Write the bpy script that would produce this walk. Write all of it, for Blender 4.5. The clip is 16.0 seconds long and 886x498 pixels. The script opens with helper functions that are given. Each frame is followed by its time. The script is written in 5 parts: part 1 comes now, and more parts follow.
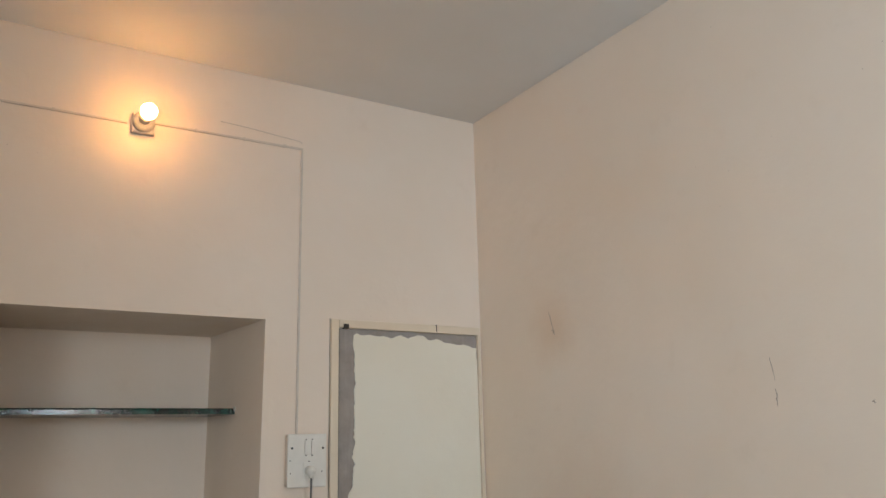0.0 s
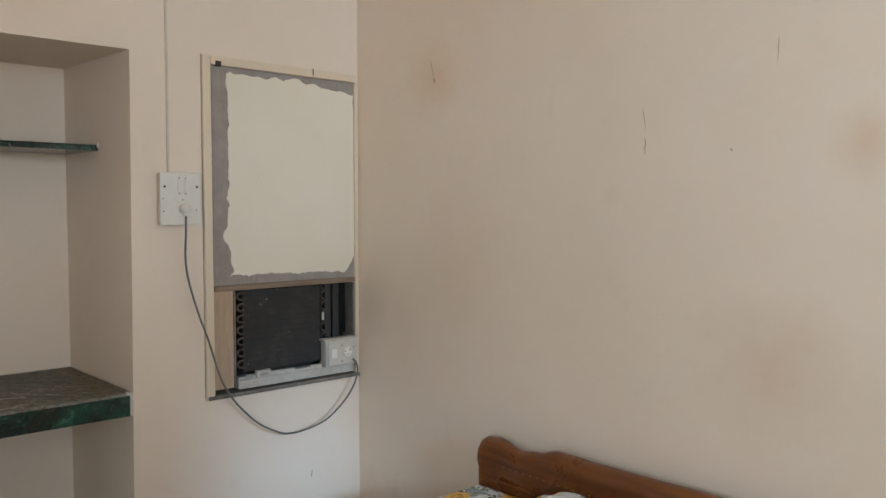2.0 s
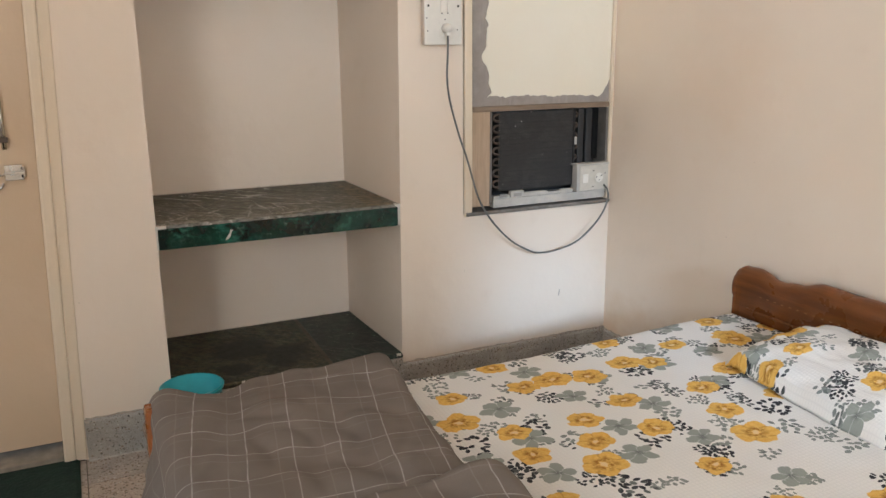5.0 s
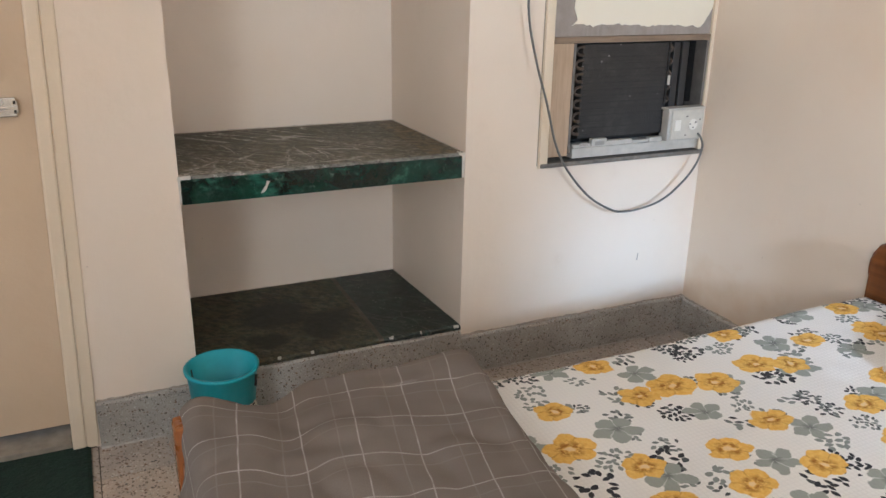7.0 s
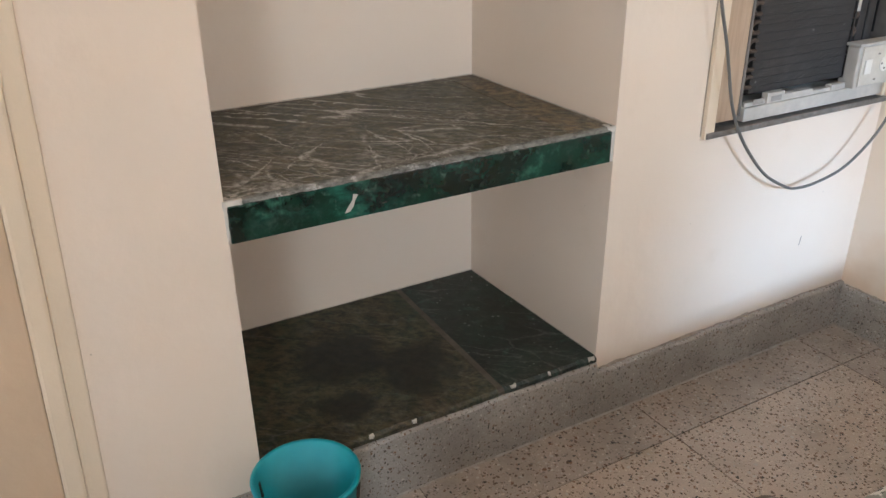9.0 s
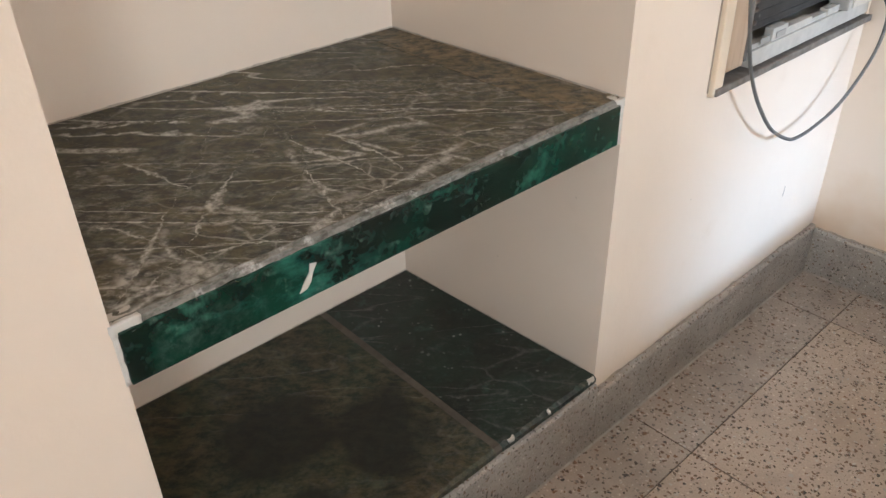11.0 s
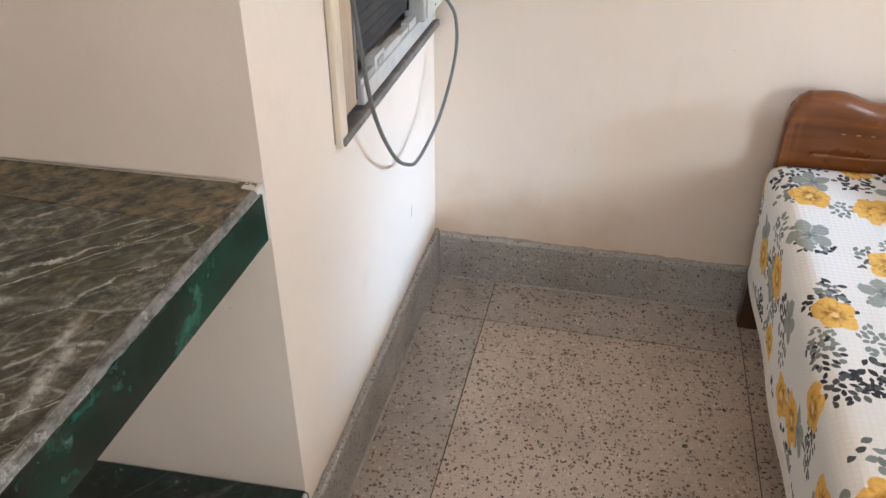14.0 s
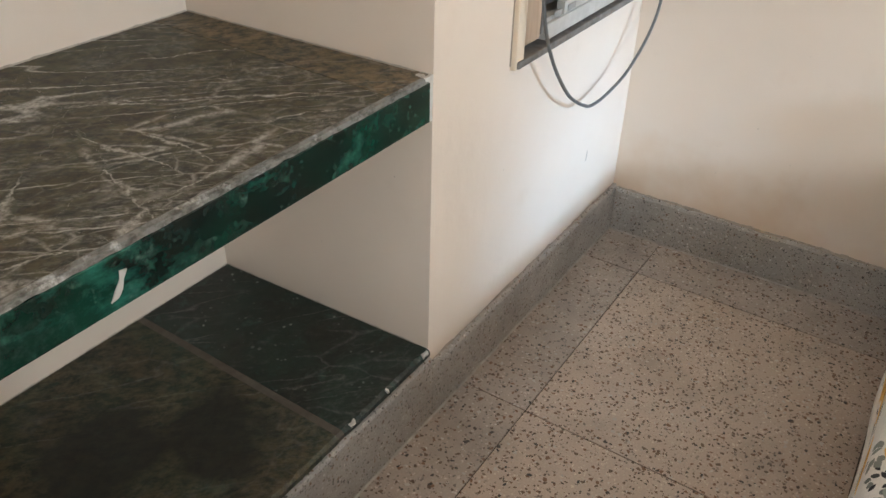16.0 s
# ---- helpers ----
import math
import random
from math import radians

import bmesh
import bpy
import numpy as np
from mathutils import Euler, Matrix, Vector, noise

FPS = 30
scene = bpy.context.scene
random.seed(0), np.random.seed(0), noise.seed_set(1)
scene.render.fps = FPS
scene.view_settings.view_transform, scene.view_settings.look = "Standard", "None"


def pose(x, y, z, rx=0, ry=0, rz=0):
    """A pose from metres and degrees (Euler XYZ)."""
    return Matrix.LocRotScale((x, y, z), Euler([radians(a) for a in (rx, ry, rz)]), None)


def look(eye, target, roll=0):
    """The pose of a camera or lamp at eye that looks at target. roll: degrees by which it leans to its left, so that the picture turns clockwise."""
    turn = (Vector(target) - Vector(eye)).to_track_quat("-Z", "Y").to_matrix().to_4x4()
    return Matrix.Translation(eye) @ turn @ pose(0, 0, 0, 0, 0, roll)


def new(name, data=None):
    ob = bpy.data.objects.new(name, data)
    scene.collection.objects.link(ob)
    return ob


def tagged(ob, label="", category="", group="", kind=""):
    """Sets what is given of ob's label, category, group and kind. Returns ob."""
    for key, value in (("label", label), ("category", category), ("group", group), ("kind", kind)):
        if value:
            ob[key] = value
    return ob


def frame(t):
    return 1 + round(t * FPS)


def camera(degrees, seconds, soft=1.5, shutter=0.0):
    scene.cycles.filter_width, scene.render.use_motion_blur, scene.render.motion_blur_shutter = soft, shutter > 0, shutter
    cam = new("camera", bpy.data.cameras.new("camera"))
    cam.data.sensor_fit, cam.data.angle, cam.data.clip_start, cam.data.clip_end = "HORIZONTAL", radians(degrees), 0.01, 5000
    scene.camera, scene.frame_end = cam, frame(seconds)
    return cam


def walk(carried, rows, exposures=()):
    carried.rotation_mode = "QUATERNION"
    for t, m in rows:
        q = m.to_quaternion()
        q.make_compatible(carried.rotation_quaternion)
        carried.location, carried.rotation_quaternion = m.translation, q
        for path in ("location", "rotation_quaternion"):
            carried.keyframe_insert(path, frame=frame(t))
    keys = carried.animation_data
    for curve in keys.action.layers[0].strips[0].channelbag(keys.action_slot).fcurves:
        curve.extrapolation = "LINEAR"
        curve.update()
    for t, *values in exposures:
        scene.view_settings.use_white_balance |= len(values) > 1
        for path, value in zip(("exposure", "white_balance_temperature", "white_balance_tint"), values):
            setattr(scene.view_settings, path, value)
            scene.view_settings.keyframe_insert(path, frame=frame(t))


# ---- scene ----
cam = camera(58.4, 16.0)
PATH = [
    (0, (0.329, 0.234, 1.415), (1.345, 1.89, 1.891), -1.4),
    (0.5, (0.315, 0.254, 1.384), (1.547, 1.801, 1.681), 0.2),
    (1, (0.269, 0.278, 1.365), (1.569, 1.79, 1.525), 0.6),
    (1.5, (0.264, 0.286, 1.353), (1.587, 1.786, 1.389), 0.7),
    (2, (0.257, 0.294, 1.336), (1.59, 1.781, 1.235), -0.0),
    (2.5, (0.243, 0.294, 1.312), (1.51, 1.831, 1.13), 0.3),
    (3, (0.234, 0.306, 1.287), (1.393, 1.894, 0.92), 0.1),
    (3.5, (0.214, 0.304, 1.278), (1.338, 1.845, 0.674), 1.0),
    (4, (0.196, 0.3, 1.264), (1.204, 1.921, 0.667), -0.2),
    (4.5, (0.188, 0.313, 1.272), (1.064, 2.044, 0.785), -0.3),
    (4.7, (0.182, 0.306, 1.267), (1.027, 2.056, 0.791), -0.3),
    (6.8, (0.218, 0.686, 1.276), (0.976, 2.409, 0.6), 0.3),
    (7, (0.189, 0.788, 1.25), (0.974, 2.504, 0.586), 0.9),
    (7.5, (0.102, 1.013, 1.224), (0.905, 2.71, 0.534), 0.7),
    (8, (0.04, 1.233, 1.215), (0.844, 2.87, 0.395), -0.0),
    (8.5, (0.098, 1.475, 1.211), (0.928, 3.093, 0.378), -1.0),
    (8.7, (0.112, 1.548, 1.215), (0.952, 3.158, 0.378), -0.9),
    (10.8, (0.189, 2.188, 1.197), (1.319, 3.46, 0.147), -1.6),
    (11, (0.223, 2.211, 1.2), (1.356, 3.468, 0.133), -1.5),
    (11.5, (0.235, 2.343, 1.209), (1.674, 3.197, 0.114), -0.4),
    (12, (0.238, 2.405, 1.216), (1.794, 2.96, 0.088), 1.5),
    (12.5, (0.256, 2.396, 1.222), (1.851, 2.908, 0.13), 0.5),
    (13, (0.276, 2.409, 1.226), (1.877, 2.872, 0.12), -0.2),
    (13.5, (0.296, 2.448, 1.223), (1.915, 2.881, 0.131), -0.9),
    (14, (0.412, 2.466, 1.202), (2.051, 2.844, 0.119), -0.1),
    (14.5, (0.52, 2.427, 1.222), (2.07, 3.139, 0.177), -0.7),
    (15, (0.432, 2.431, 1.18), (1.96, 3.188, 0.136), -0.6),
    (15.5, (0.28, 2.375, 1.196), (1.779, 3.111, 0.096), 0.5),
    (16, (0.231, 2.217, 1.201), (1.627, 3.121, 0.089), 1.4),
]
EXPOSURES = [(0.0, -0.36, 6490, 7), (0.5, -0.38, 6400, 7), (1.5, -0.35, 6420, 6), (2.0, -0.33, 6570, 7), (4.0, 0.09, 6870, 11), (8.0, 0.51, 6330, 11), (11.0, 0.87, 6410, 11), (12.5, 0.95, 6310, 12), (13.5, 0.97, 6260, 12), (14.0, 0.89, 6210, 11), (14.5, 0.57, 6310, 10), (15.0, 0.39, 6410, 10), (15.5, 0.67, 6460, 9), (16.0, 0.71, 6390, 8)]
walk(cam, [(t, look(eye, target, roll)) for t, eye, target, roll in PATH], EXPOSURES)

# ---- world and light ----
world = bpy.data.worlds.new("sky")
world.use_nodes = True
scene.world = world
wn = world.node_tree
sky = wn.nodes.new("ShaderNodeTexSky")
sky.sky_type, sky.sun_disc = "NISHITA", False
sky.sun_elevation, sky.sun_rotation = radians(17.8), radians(188)
wn.links.new(sky.outputs[0], wn.nodes["Background"].inputs[0])
wn.nodes["Background"].inputs[1].default_value = 0.12


def area_lamp(name, m, sx, sy, power, color):
    d = bpy.data.lights.new(name, "AREA")
    d.shape, d.size, d.size_y, d.energy, d.color = "RECTANGLE", sx, sy, power, color
    ob = new(name, d)
    ob.matrix_world = m
    return ob


# lamp at the far end of an added, unseen passage that narrows the beam
area_lamp("south_beam_lamp", look((0.72, -3.24, 1.30), (0.72, 0.0, 1.30)), 1.0, 2.2, 560, (0.66, 0.82, 1.0))
# lamp in an assumed, unseen west window, added to brighten the head wall
area_lamp("head_wall_fill", look((-1.24, -0.35, 1.55), (0.0, -0.2, 1.50)), 1.05, 1.1, 48, (0.80, 0.90, 1.0))
# lamp in an assumed, unseen west doorway, added to lift the floor strip
area_lamp("floor_strip_fill", look((-1.22, 2.40, 1.15), (0.0, 2.25, 0.80)), 0.75, 1.75, 3.5, (0.90, 0.95, 1.0))
low_sun = bpy.data.lights.new("sun", "SUN")
low_sun.energy, low_sun.angle, low_sun.color = 3.6, radians(8), (0.43, 0.67, 1.0)
new("sun", low_sun).matrix_world = look((0, 0, 0), (0.135, 0.94, -0.305))


# ---- node helpers ----
class Nodes:
    def __init__(self, name):
        self.mat = bpy.data.materials.new(name)
        self.mat.use_nodes = True
        self.t = self.mat.node_tree
        self.b = self.t.nodes["Principled BSDF"]

    def put(self, sock, v):
        if isinstance(v, bpy.types.NodeSocket):
            self.t.links.new(v, sock)
        elif v is not None:
            if sock.type == "RGBA" and len(v) == 3:
                v = (*v, 1)
            sock.default_value = v

    def node(self, kind, operation=None):
        n = self.t.nodes.new("ShaderNode" + kind)
        if operation:
            n.operation = operation
        return n

    def m(self, op, a, b=None, c=None, clamp=False):
        n = self.node("Math", op)
        n.use_clamp = clamp
        for i, v in enumerate((a, b, c)):
            self.put(n.inputs[i], v)
        return n.outputs[0]

    def coord(self, which="Object"):
        return self.node("TexCoord").outputs[which]

    def scaled(self, co, s, rot=0.0, loc=(0, 0, 0)):
        """Moved and turned first, then scaled."""
        for rotation, scale, move in ((rot, (1, 1, 1), loc), (0.0, s if isinstance(s, tuple) else (s, s, s), (0, 0, 0))):
            n = self.node("Mapping")
            self.put(n.inputs[0], co)
            n.inputs[1].default_value = move
            n.inputs[2].default_value = (0, 0, radians(rotation))
            n.inputs[3].default_value = scale
            co = n.outputs[0]
        return co

    def noise(self, co, scale, detail=3.0, rough=0.55, warp=0.0, kind="FBM"):
        n = self.node("TexNoise")
        n.noise_type, n.normalize = kind, True
        self.put(n.inputs["Vector"], co)
        n.inputs["Scale"].default_value, n.inputs["Detail"].default_value = scale, detail
        n.inputs["Roughness"].default_value, n.inputs["Distortion"].default_value = rough, warp
        return n.outputs[0]

    def voronoi(self, co, scale, feature="F1", dims="3D", rand=1.0):
        n = self.node("TexVoronoi")
        n.feature, n.voronoi_dimensions = feature, dims
        self.put(n.inputs["Vector"], co)
        n.inputs["Scale"].default_value, n.inputs["Randomness"].default_value = scale, rand
        return n

    def ramp(self, v, a, b, lo=0.0, hi=1.0):
        n = self.node("MapRange")
        n.clamp = True
        self.put(n.inputs[0], v)
        for i, w in enumerate((a, b, lo, hi)):
            self.put(n.inputs[i + 1], w)
        return n.outputs[0]

    def mix(self, f, a, b, mode="MIX"):
        n = self.node("Mix")
        n.data_type, n.blend_type = "RGBA", mode
        self.put(n.inputs[0], f)
        self.put(n.inputs[6], a)
        self.put(n.inputs[7], b)
        return n.outputs[2]

    def done(self, color, rough=0.5, height=None, depth=0.002, metal=0.0, spec=0.5):
        self.put(self.b.inputs["Base Color"], color)
        self.put(self.b.inputs["Roughness"], rough)
        self.put(self.b.inputs["Metallic"], metal)
        self.put(self.b.inputs["Specular IOR Level"], spec)
        if height is not None:
            n = self.node("Bump")
            n.inputs["Strength"].default_value = 1.0
            n.inputs["Distance"].default_value = depth
            self.put(n.inputs["Height"], height)
            self.t.links.new(n.outputs[0], self.b.inputs["Normal"])
        return self.mat


# ---- materials ----
def paint(name, color, rough=0.45, dirt=0.10, stains=(), low_stain_shade=False):
    k = Nodes(name)
    co = k.coord()
    big = k.noise(co, 1.3, 4)
    mid = k.noise(co, 7.0, 5, 0.6)
    c = k.mix(k.ramp(big, 0.35, 0.7), color, tuple(v * w for v, w in zip(color, (0.95, 0.92, 0.88))))
    c = k.mix(k.ramp(mid, 0.62, 0.8, 0, dirt * 3), c, tuple(v * w for v, w in zip(color, (0.82, 0.76, 0.68))))
    fine = k.noise(co, 60.0, 4)
    speck = k.ramp(k.voronoi(co, 26.0).outputs["Distance"], 0.035, 0.05, 0.45, 0.0)
    few = k.ramp(k.noise(co, 5.0, 1), 0.6, 0.66)
    c = k.mix(k.m("MULTIPLY", speck, few), c, (0.25, 0.18, 0.12))
    rag = k.m("MULTIPLY", k.m("SUBTRACT", k.noise(co, 9.0, 5, 0.65), 0.5), 0.9)
    for at, reach, amount in stains:
        off = k.node("VectorMath", "DISTANCE")
        k.put(off.inputs[0], co)
        off.inputs[1].default_value = at
        d = k.m("ADD", k.m("DIVIDE", off.outputs["Value"], reach), rag)
        c = k.mix(k.ramp(d, 0.1, 1.0, amount, 0.0), c, tuple(v * w for v, w in zip(color, (0.80, 0.62, 0.46))))
    if low_stain_shade:
        # low brown marks, partly stain, partly warm bounced shade put into the colour
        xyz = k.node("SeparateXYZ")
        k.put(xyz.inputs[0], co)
        low_edge = k.m("ADD", xyz.outputs[2], k.m("MULTIPLY", k.m("SUBTRACT", k.noise(co, 4.0, 4, 0.6), 0.5), -0.55))
        c = k.mix(k.ramp(low_edge, 0.10, 0.24, 0.55, 0.0), c, tuple(v * w for v, w in zip(color, (0.84, 0.70, 0.55))))
    h = k.m("ADD", k.m("MULTIPLY", k.noise(co, 3.2, 3), 7.0), k.m("ADD", k.m("MULTIPLY", mid, 1.2), k.m("MULTIPLY", fine, 0.35)))
    return k.done(c, k.ramp(mid, 0.3, 0.7, rough - 0.06, rough + 0.1), h, 0.0013)


def plain(name, color, rough=0.5, metal=0.0, vary=0.12, scale=30.0, bump=0.0006):
    k = Nodes(name)
    co = k.coord()
    n = k.noise(co, scale, 4)
    big = k.noise(co, scale / 7, 3)
    c = k.mix(k.ramp(n, 0.3, 0.75), color, tuple(v * (1 - vary) for v in color))
    c = k.mix(k.ramp(big, 0.5, 0.75, 0, 0.6), c, tuple(v * (1 - 1.6 * vary) for v in color))
    return k.done(c, k.ramp(n, 0.2, 0.8, max(rough - 0.08, 0.03), min(rough + 0.1, 1)), n, bump, metal)


def terrazzo(name, base, grey=0.0, chip=90.0, grime=0.42):
    k = Nodes(name)
    co = k.node("NewGeometry").outputs["Position"]
    big = k.noise(co, 2.2, 4)
    c = k.mix(k.ramp(big, 0.35, 0.7), base, tuple(v * w for v, w in zip(base, (0.80, 0.76, 0.72))))
    fine = k.noise(co, 240.0, 2)
    c = k.mix(k.ramp(fine, 0.35, 0.7, 0.0, 0.45), c, tuple(v * 0.62 for v in base))
    bent = k.node("VectorMath", "ADD")
    k.put(bent.inputs[0], co)
    nz = k.node("TexNoise")
    k.put(nz.inputs["Vector"], co)
    nz.inputs["Scale"].default_value = 95.0
    sc = k.node("VectorMath", "SCALE")
    k.put(sc.inputs[0], nz.outputs["Color"])
    sc.inputs["Scale"].default_value = 0.013
    k.put(bent.inputs[1], sc.outputs[0])
    bco = bent.outputs[0]

    def chips(c, scale, reach, share, color, spread=0.5, vary=0.6):
        v = k.voronoi(bco, scale)
        s = k.node("SeparateColor")
        k.put(s.inputs[0], v.outputs["Color"])
        size = k.ramp(s.outputs[1], 0, 1, reach * spread, reach)
        inside = k.ramp(k.m("SUBTRACT", size, v.outputs["Distance"]), 0.0, 0.06)
        pick = k.m("LESS_THAN", s.outputs[0], share)
        tone = k.mix(s.outputs[2], color, tuple(w * vary for w in color))
        return k.mix(k.m("MULTIPLY", inside, pick), c, tone)

    c = chips(c, chip * 1.8, 0.50, 0.35, tuple(min(0.75, v * 1.3) for v in base))
    c = chips(c, chip * 1.5, 0.50, 0.26 + 0.1 * grey, tuple(v * 0.55 for v in base), 0.3)
    c = chips(c, chip * 0.9, 0.42, 0.20 + 0.14 * grey, (0.70, 0.66, 0.60), 0.25)
    c = chips(c, chip * 1.25, 0.50, 0.50 - 0.26 * grey, (0.050, 0.032, 0.020), 0.3, 3.4)
    c = chips(c, chip * 1.0, 0.44, 0.30 - 0.10 * grey, (0.125, 0.066, 0.036), 0.3, 2.0)
    c = chips(c, chip * 1.1, 0.44, 0.14, (0.020, 0.018, 0.016), 0.3, 2.6)
    info = k.node("ObjectInfo").outputs["Random"]
    c = k.mix(k.ramp(info, 0, 1, 0, 0.16), c, (0.20, 0.17, 0.14))
    stain = k.noise(co, 6.0, 5, 0.65)
    c = k.mix(k.ramp(stain, 0.78 - 0.67 * grime, 0.75, 0, grime), c, (0.16, 0.14, 0.12))
    return k.done(c, k.ramp(stain, 0.3, 0.7, 0.30, 0.52), fine, 0.0002)


def marble(name, dusty, veins, streaks=1.0, deep=1.0, long_veins=(), tint=(1.0, 1.0, 1.0)):
    k = Nodes(name)
    co = k.node("NewGeometry").outputs["Position"]
    xyz = k.node("SeparateXYZ")
    k.put(xyz.inputs[0], co)

    def bend(scale, amount, detail):
        warp = k.node("TexNoise")
        k.put(warp.inputs["Vector"], co)
        warp.inputs["Scale"].default_value, warp.inputs["Detail"].default_value = scale, detail
        ad = k.node("VectorMath", "MULTIPLY_ADD")
        k.put(ad.inputs[0], warp.outputs["Color"])
        ad.inputs[1].default_value = (amount, amount, amount)
        k.put(ad.inputs[2], co)
        return ad.outputs[0]

    bent = bend(7.0, 0.05, 4.0)
    rough_bent = bend(40.0, 0.010, 3.0)
    cloud = k.noise(bent, 9.0, 5, 0.6)
    dark, mid, light = (0.005, 0.010, 0.008), (0.006, 0.010 + 0.036 * deep, 0.010 + 0.018 * deep), (0.02 + 0.02 * deep, 0.02 + 0.15 * deep, 0.02 + 0.095 * deep)
    c = k.mix(k.ramp(cloud, 0.42, 0.62), dark, mid)
    c = k.mix(k.ramp(k.noise(bent, 26.0, 4, 0.65), 0.58, 0.74, 0, 0.8), c, light)
    if not dusty:
        pale = k.m("MULTIPLY", k.ramp(k.noise(k.scaled(bent, (14.0, 14.0, 34.0)), 1.0, 6, 0.7), 0.50, 0.74), k.ramp(k.noise(bent, 7.0, 3), 0.42, 0.62))
        c = k.mix(k.m("MULTIPLY", pale, 0.7), c, (0.035, 0.21, 0.15))
    if dusty:
        tone = k.mix(k.ramp(k.noise(bent, 6.0, 4), 0.35, 0.65), tuple(a * b for a, b in zip((0.060, 0.057, 0.028), tint)), tuple(a * b for a, b in zip((0.098, 0.089, 0.050), tint)))
        grain_ = k.noise(k.scaled(bent, (38.0, 58.0, 60.0), 40), 1.0, 6, 0.75)
        tone = k.mix(k.ramp(grain_, 0.40, 0.60), tuple(0.28 * v for v in (0.060, 0.060, 0.036)), tone)
        c = k.mix(dusty, c, tone)

    def vein(src, size, turn, width, amount, gscale, lo, hi, detail=3):
        """Thin lines where a stretched noise crosses its middle, in patches."""
        n = k.noise(k.scaled(src, size, turn), 1.0, detail, 0.55)
        d = k.m("ABSOLUTE", k.m("SUBTRACT", n, 0.5))
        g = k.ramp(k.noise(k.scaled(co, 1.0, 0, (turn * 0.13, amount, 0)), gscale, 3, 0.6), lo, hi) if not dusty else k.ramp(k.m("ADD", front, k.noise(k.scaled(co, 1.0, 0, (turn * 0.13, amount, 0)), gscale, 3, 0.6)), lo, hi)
        wide = k.ramp(k.noise(co, gscale * 2.5, 2), 0.3, 0.7, width * 0.3, width * 1.3)
        return k.m("MULTIPLY", k.m("MULTIPLY", k.ramp(k.m("DIVIDE", d, wide), 0.15, 1.0, 1, 0), g), amount)

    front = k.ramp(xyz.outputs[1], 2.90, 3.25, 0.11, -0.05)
    def dash(size, turn, amount, lo, hi, seed):
        """Short broken strokes along one direction, in clumps."""
        n = k.noise(k.scaled(rough_bent, size, turn, (seed, 0, 0)), 1.0, 3, 0.6)
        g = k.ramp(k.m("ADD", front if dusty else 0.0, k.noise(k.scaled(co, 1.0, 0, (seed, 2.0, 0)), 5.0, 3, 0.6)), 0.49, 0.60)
        return k.m("MULTIPLY", k.m("MULTIPLY", k.ramp(n, lo, hi), g), amount)

    all_v = vein(rough_bent, (1.1, 10.0, 8.0), 42, 0.010, 1.0 if dusty else 0.0, 3.4, 0.42, 0.50, 1)
    for one in (dash((15.0, 60.0, 40.0), 40, 0.45, 0.61, 0.72, 1.3), dash((30.0, 80.0, 60.0), 52, 0.4, 0.61, 0.72, 5.6), dash((12.0, 42.0, 30.0), 43, 0.7, 0.62, 0.72, 2.2), dash((14.0, 60.0, 40.0), 22, 0.55, 0.63, 0.72, 7.7)):
        all_v = k.m("MAXIMUM", all_v, one)
    def crackle(size, turn, width, amount, seed):
        """Branching cracks between stretched cells, in clumps."""
        e = k.voronoi(k.scaled(bent, size, turn, (seed, 0, 0)), 1.0, "DISTANCE_TO_EDGE").outputs["Distance"]
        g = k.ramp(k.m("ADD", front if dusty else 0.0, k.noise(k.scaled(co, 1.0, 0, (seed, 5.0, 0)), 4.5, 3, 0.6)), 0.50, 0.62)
        wide = k.ramp(k.noise(co, 18.0, 3), 0.3, 0.7, width * 0.3, width * 1.6)
        return k.m("MULTIPLY", k.m("MULTIPLY", k.ramp(k.m("DIVIDE", e, wide), 0.1, 1.0, 1, 0), g), amount)

    if dusty:
        all_v = k.m("MAXIMUM", all_v, crackle((7.0, 15.0, 12.0), 41, 0.060, 0.80, 3.0))
        all_v = k.m("MAXIMUM", all_v, crackle((15.0, 34.0, 20.0), 36, 0.065, 0.5, 6.5))
    # the long single veins
    wob = k.m("MULTIPLY", k.m("SUBTRACT", k.noise(co, 13.0, 6, 0.7), 0.5), 0.050)
    for x, y, turn, half, width in long_veins:
        ca, sa = math.cos(radians(turn)), math.sin(radians(turn))
        dx, dy = k.m("SUBTRACT", xyz.outputs[0], x), k.m("SUBTRACT", xyz.outputs[1], y)
        along = k.m("ABSOLUTE", k.m("ADD", k.m("MULTIPLY", dx, ca), k.m("MULTIPLY", dy, sa)))
        off = k.m("ABSOLUTE", k.m("ADD", k.m("SUBTRACT", k.m("MULTIPLY", dy, ca), k.m("MULTIPLY", dx, sa)), wob))
        thin = k.m("MULTIPLY", k.ramp(along, 0.0, half, width, 0.0), k.ramp(k.noise(co, 22.0, 3), 0.3, 0.65, 0.25, 1.3))
        all_v = k.m("MAXIMUM", all_v, k.ramp(k.m("DIVIDE", off, k.m("MAXIMUM", thin, 0.0002)), 0.2, 1.0, 0.95, 0.0))
    haze = k.m("MULTIPLY", k.ramp(k.noise(rough_bent, 11.0, 6, 0.7), 0.54, 0.74), 0.30)
    all_v = k.m("MAXIMUM", all_v, haze)
    if dusty:
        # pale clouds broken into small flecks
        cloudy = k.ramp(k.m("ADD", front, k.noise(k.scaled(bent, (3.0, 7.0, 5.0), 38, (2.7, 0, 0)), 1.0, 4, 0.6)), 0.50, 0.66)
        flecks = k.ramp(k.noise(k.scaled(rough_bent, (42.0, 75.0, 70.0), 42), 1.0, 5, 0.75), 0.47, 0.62)
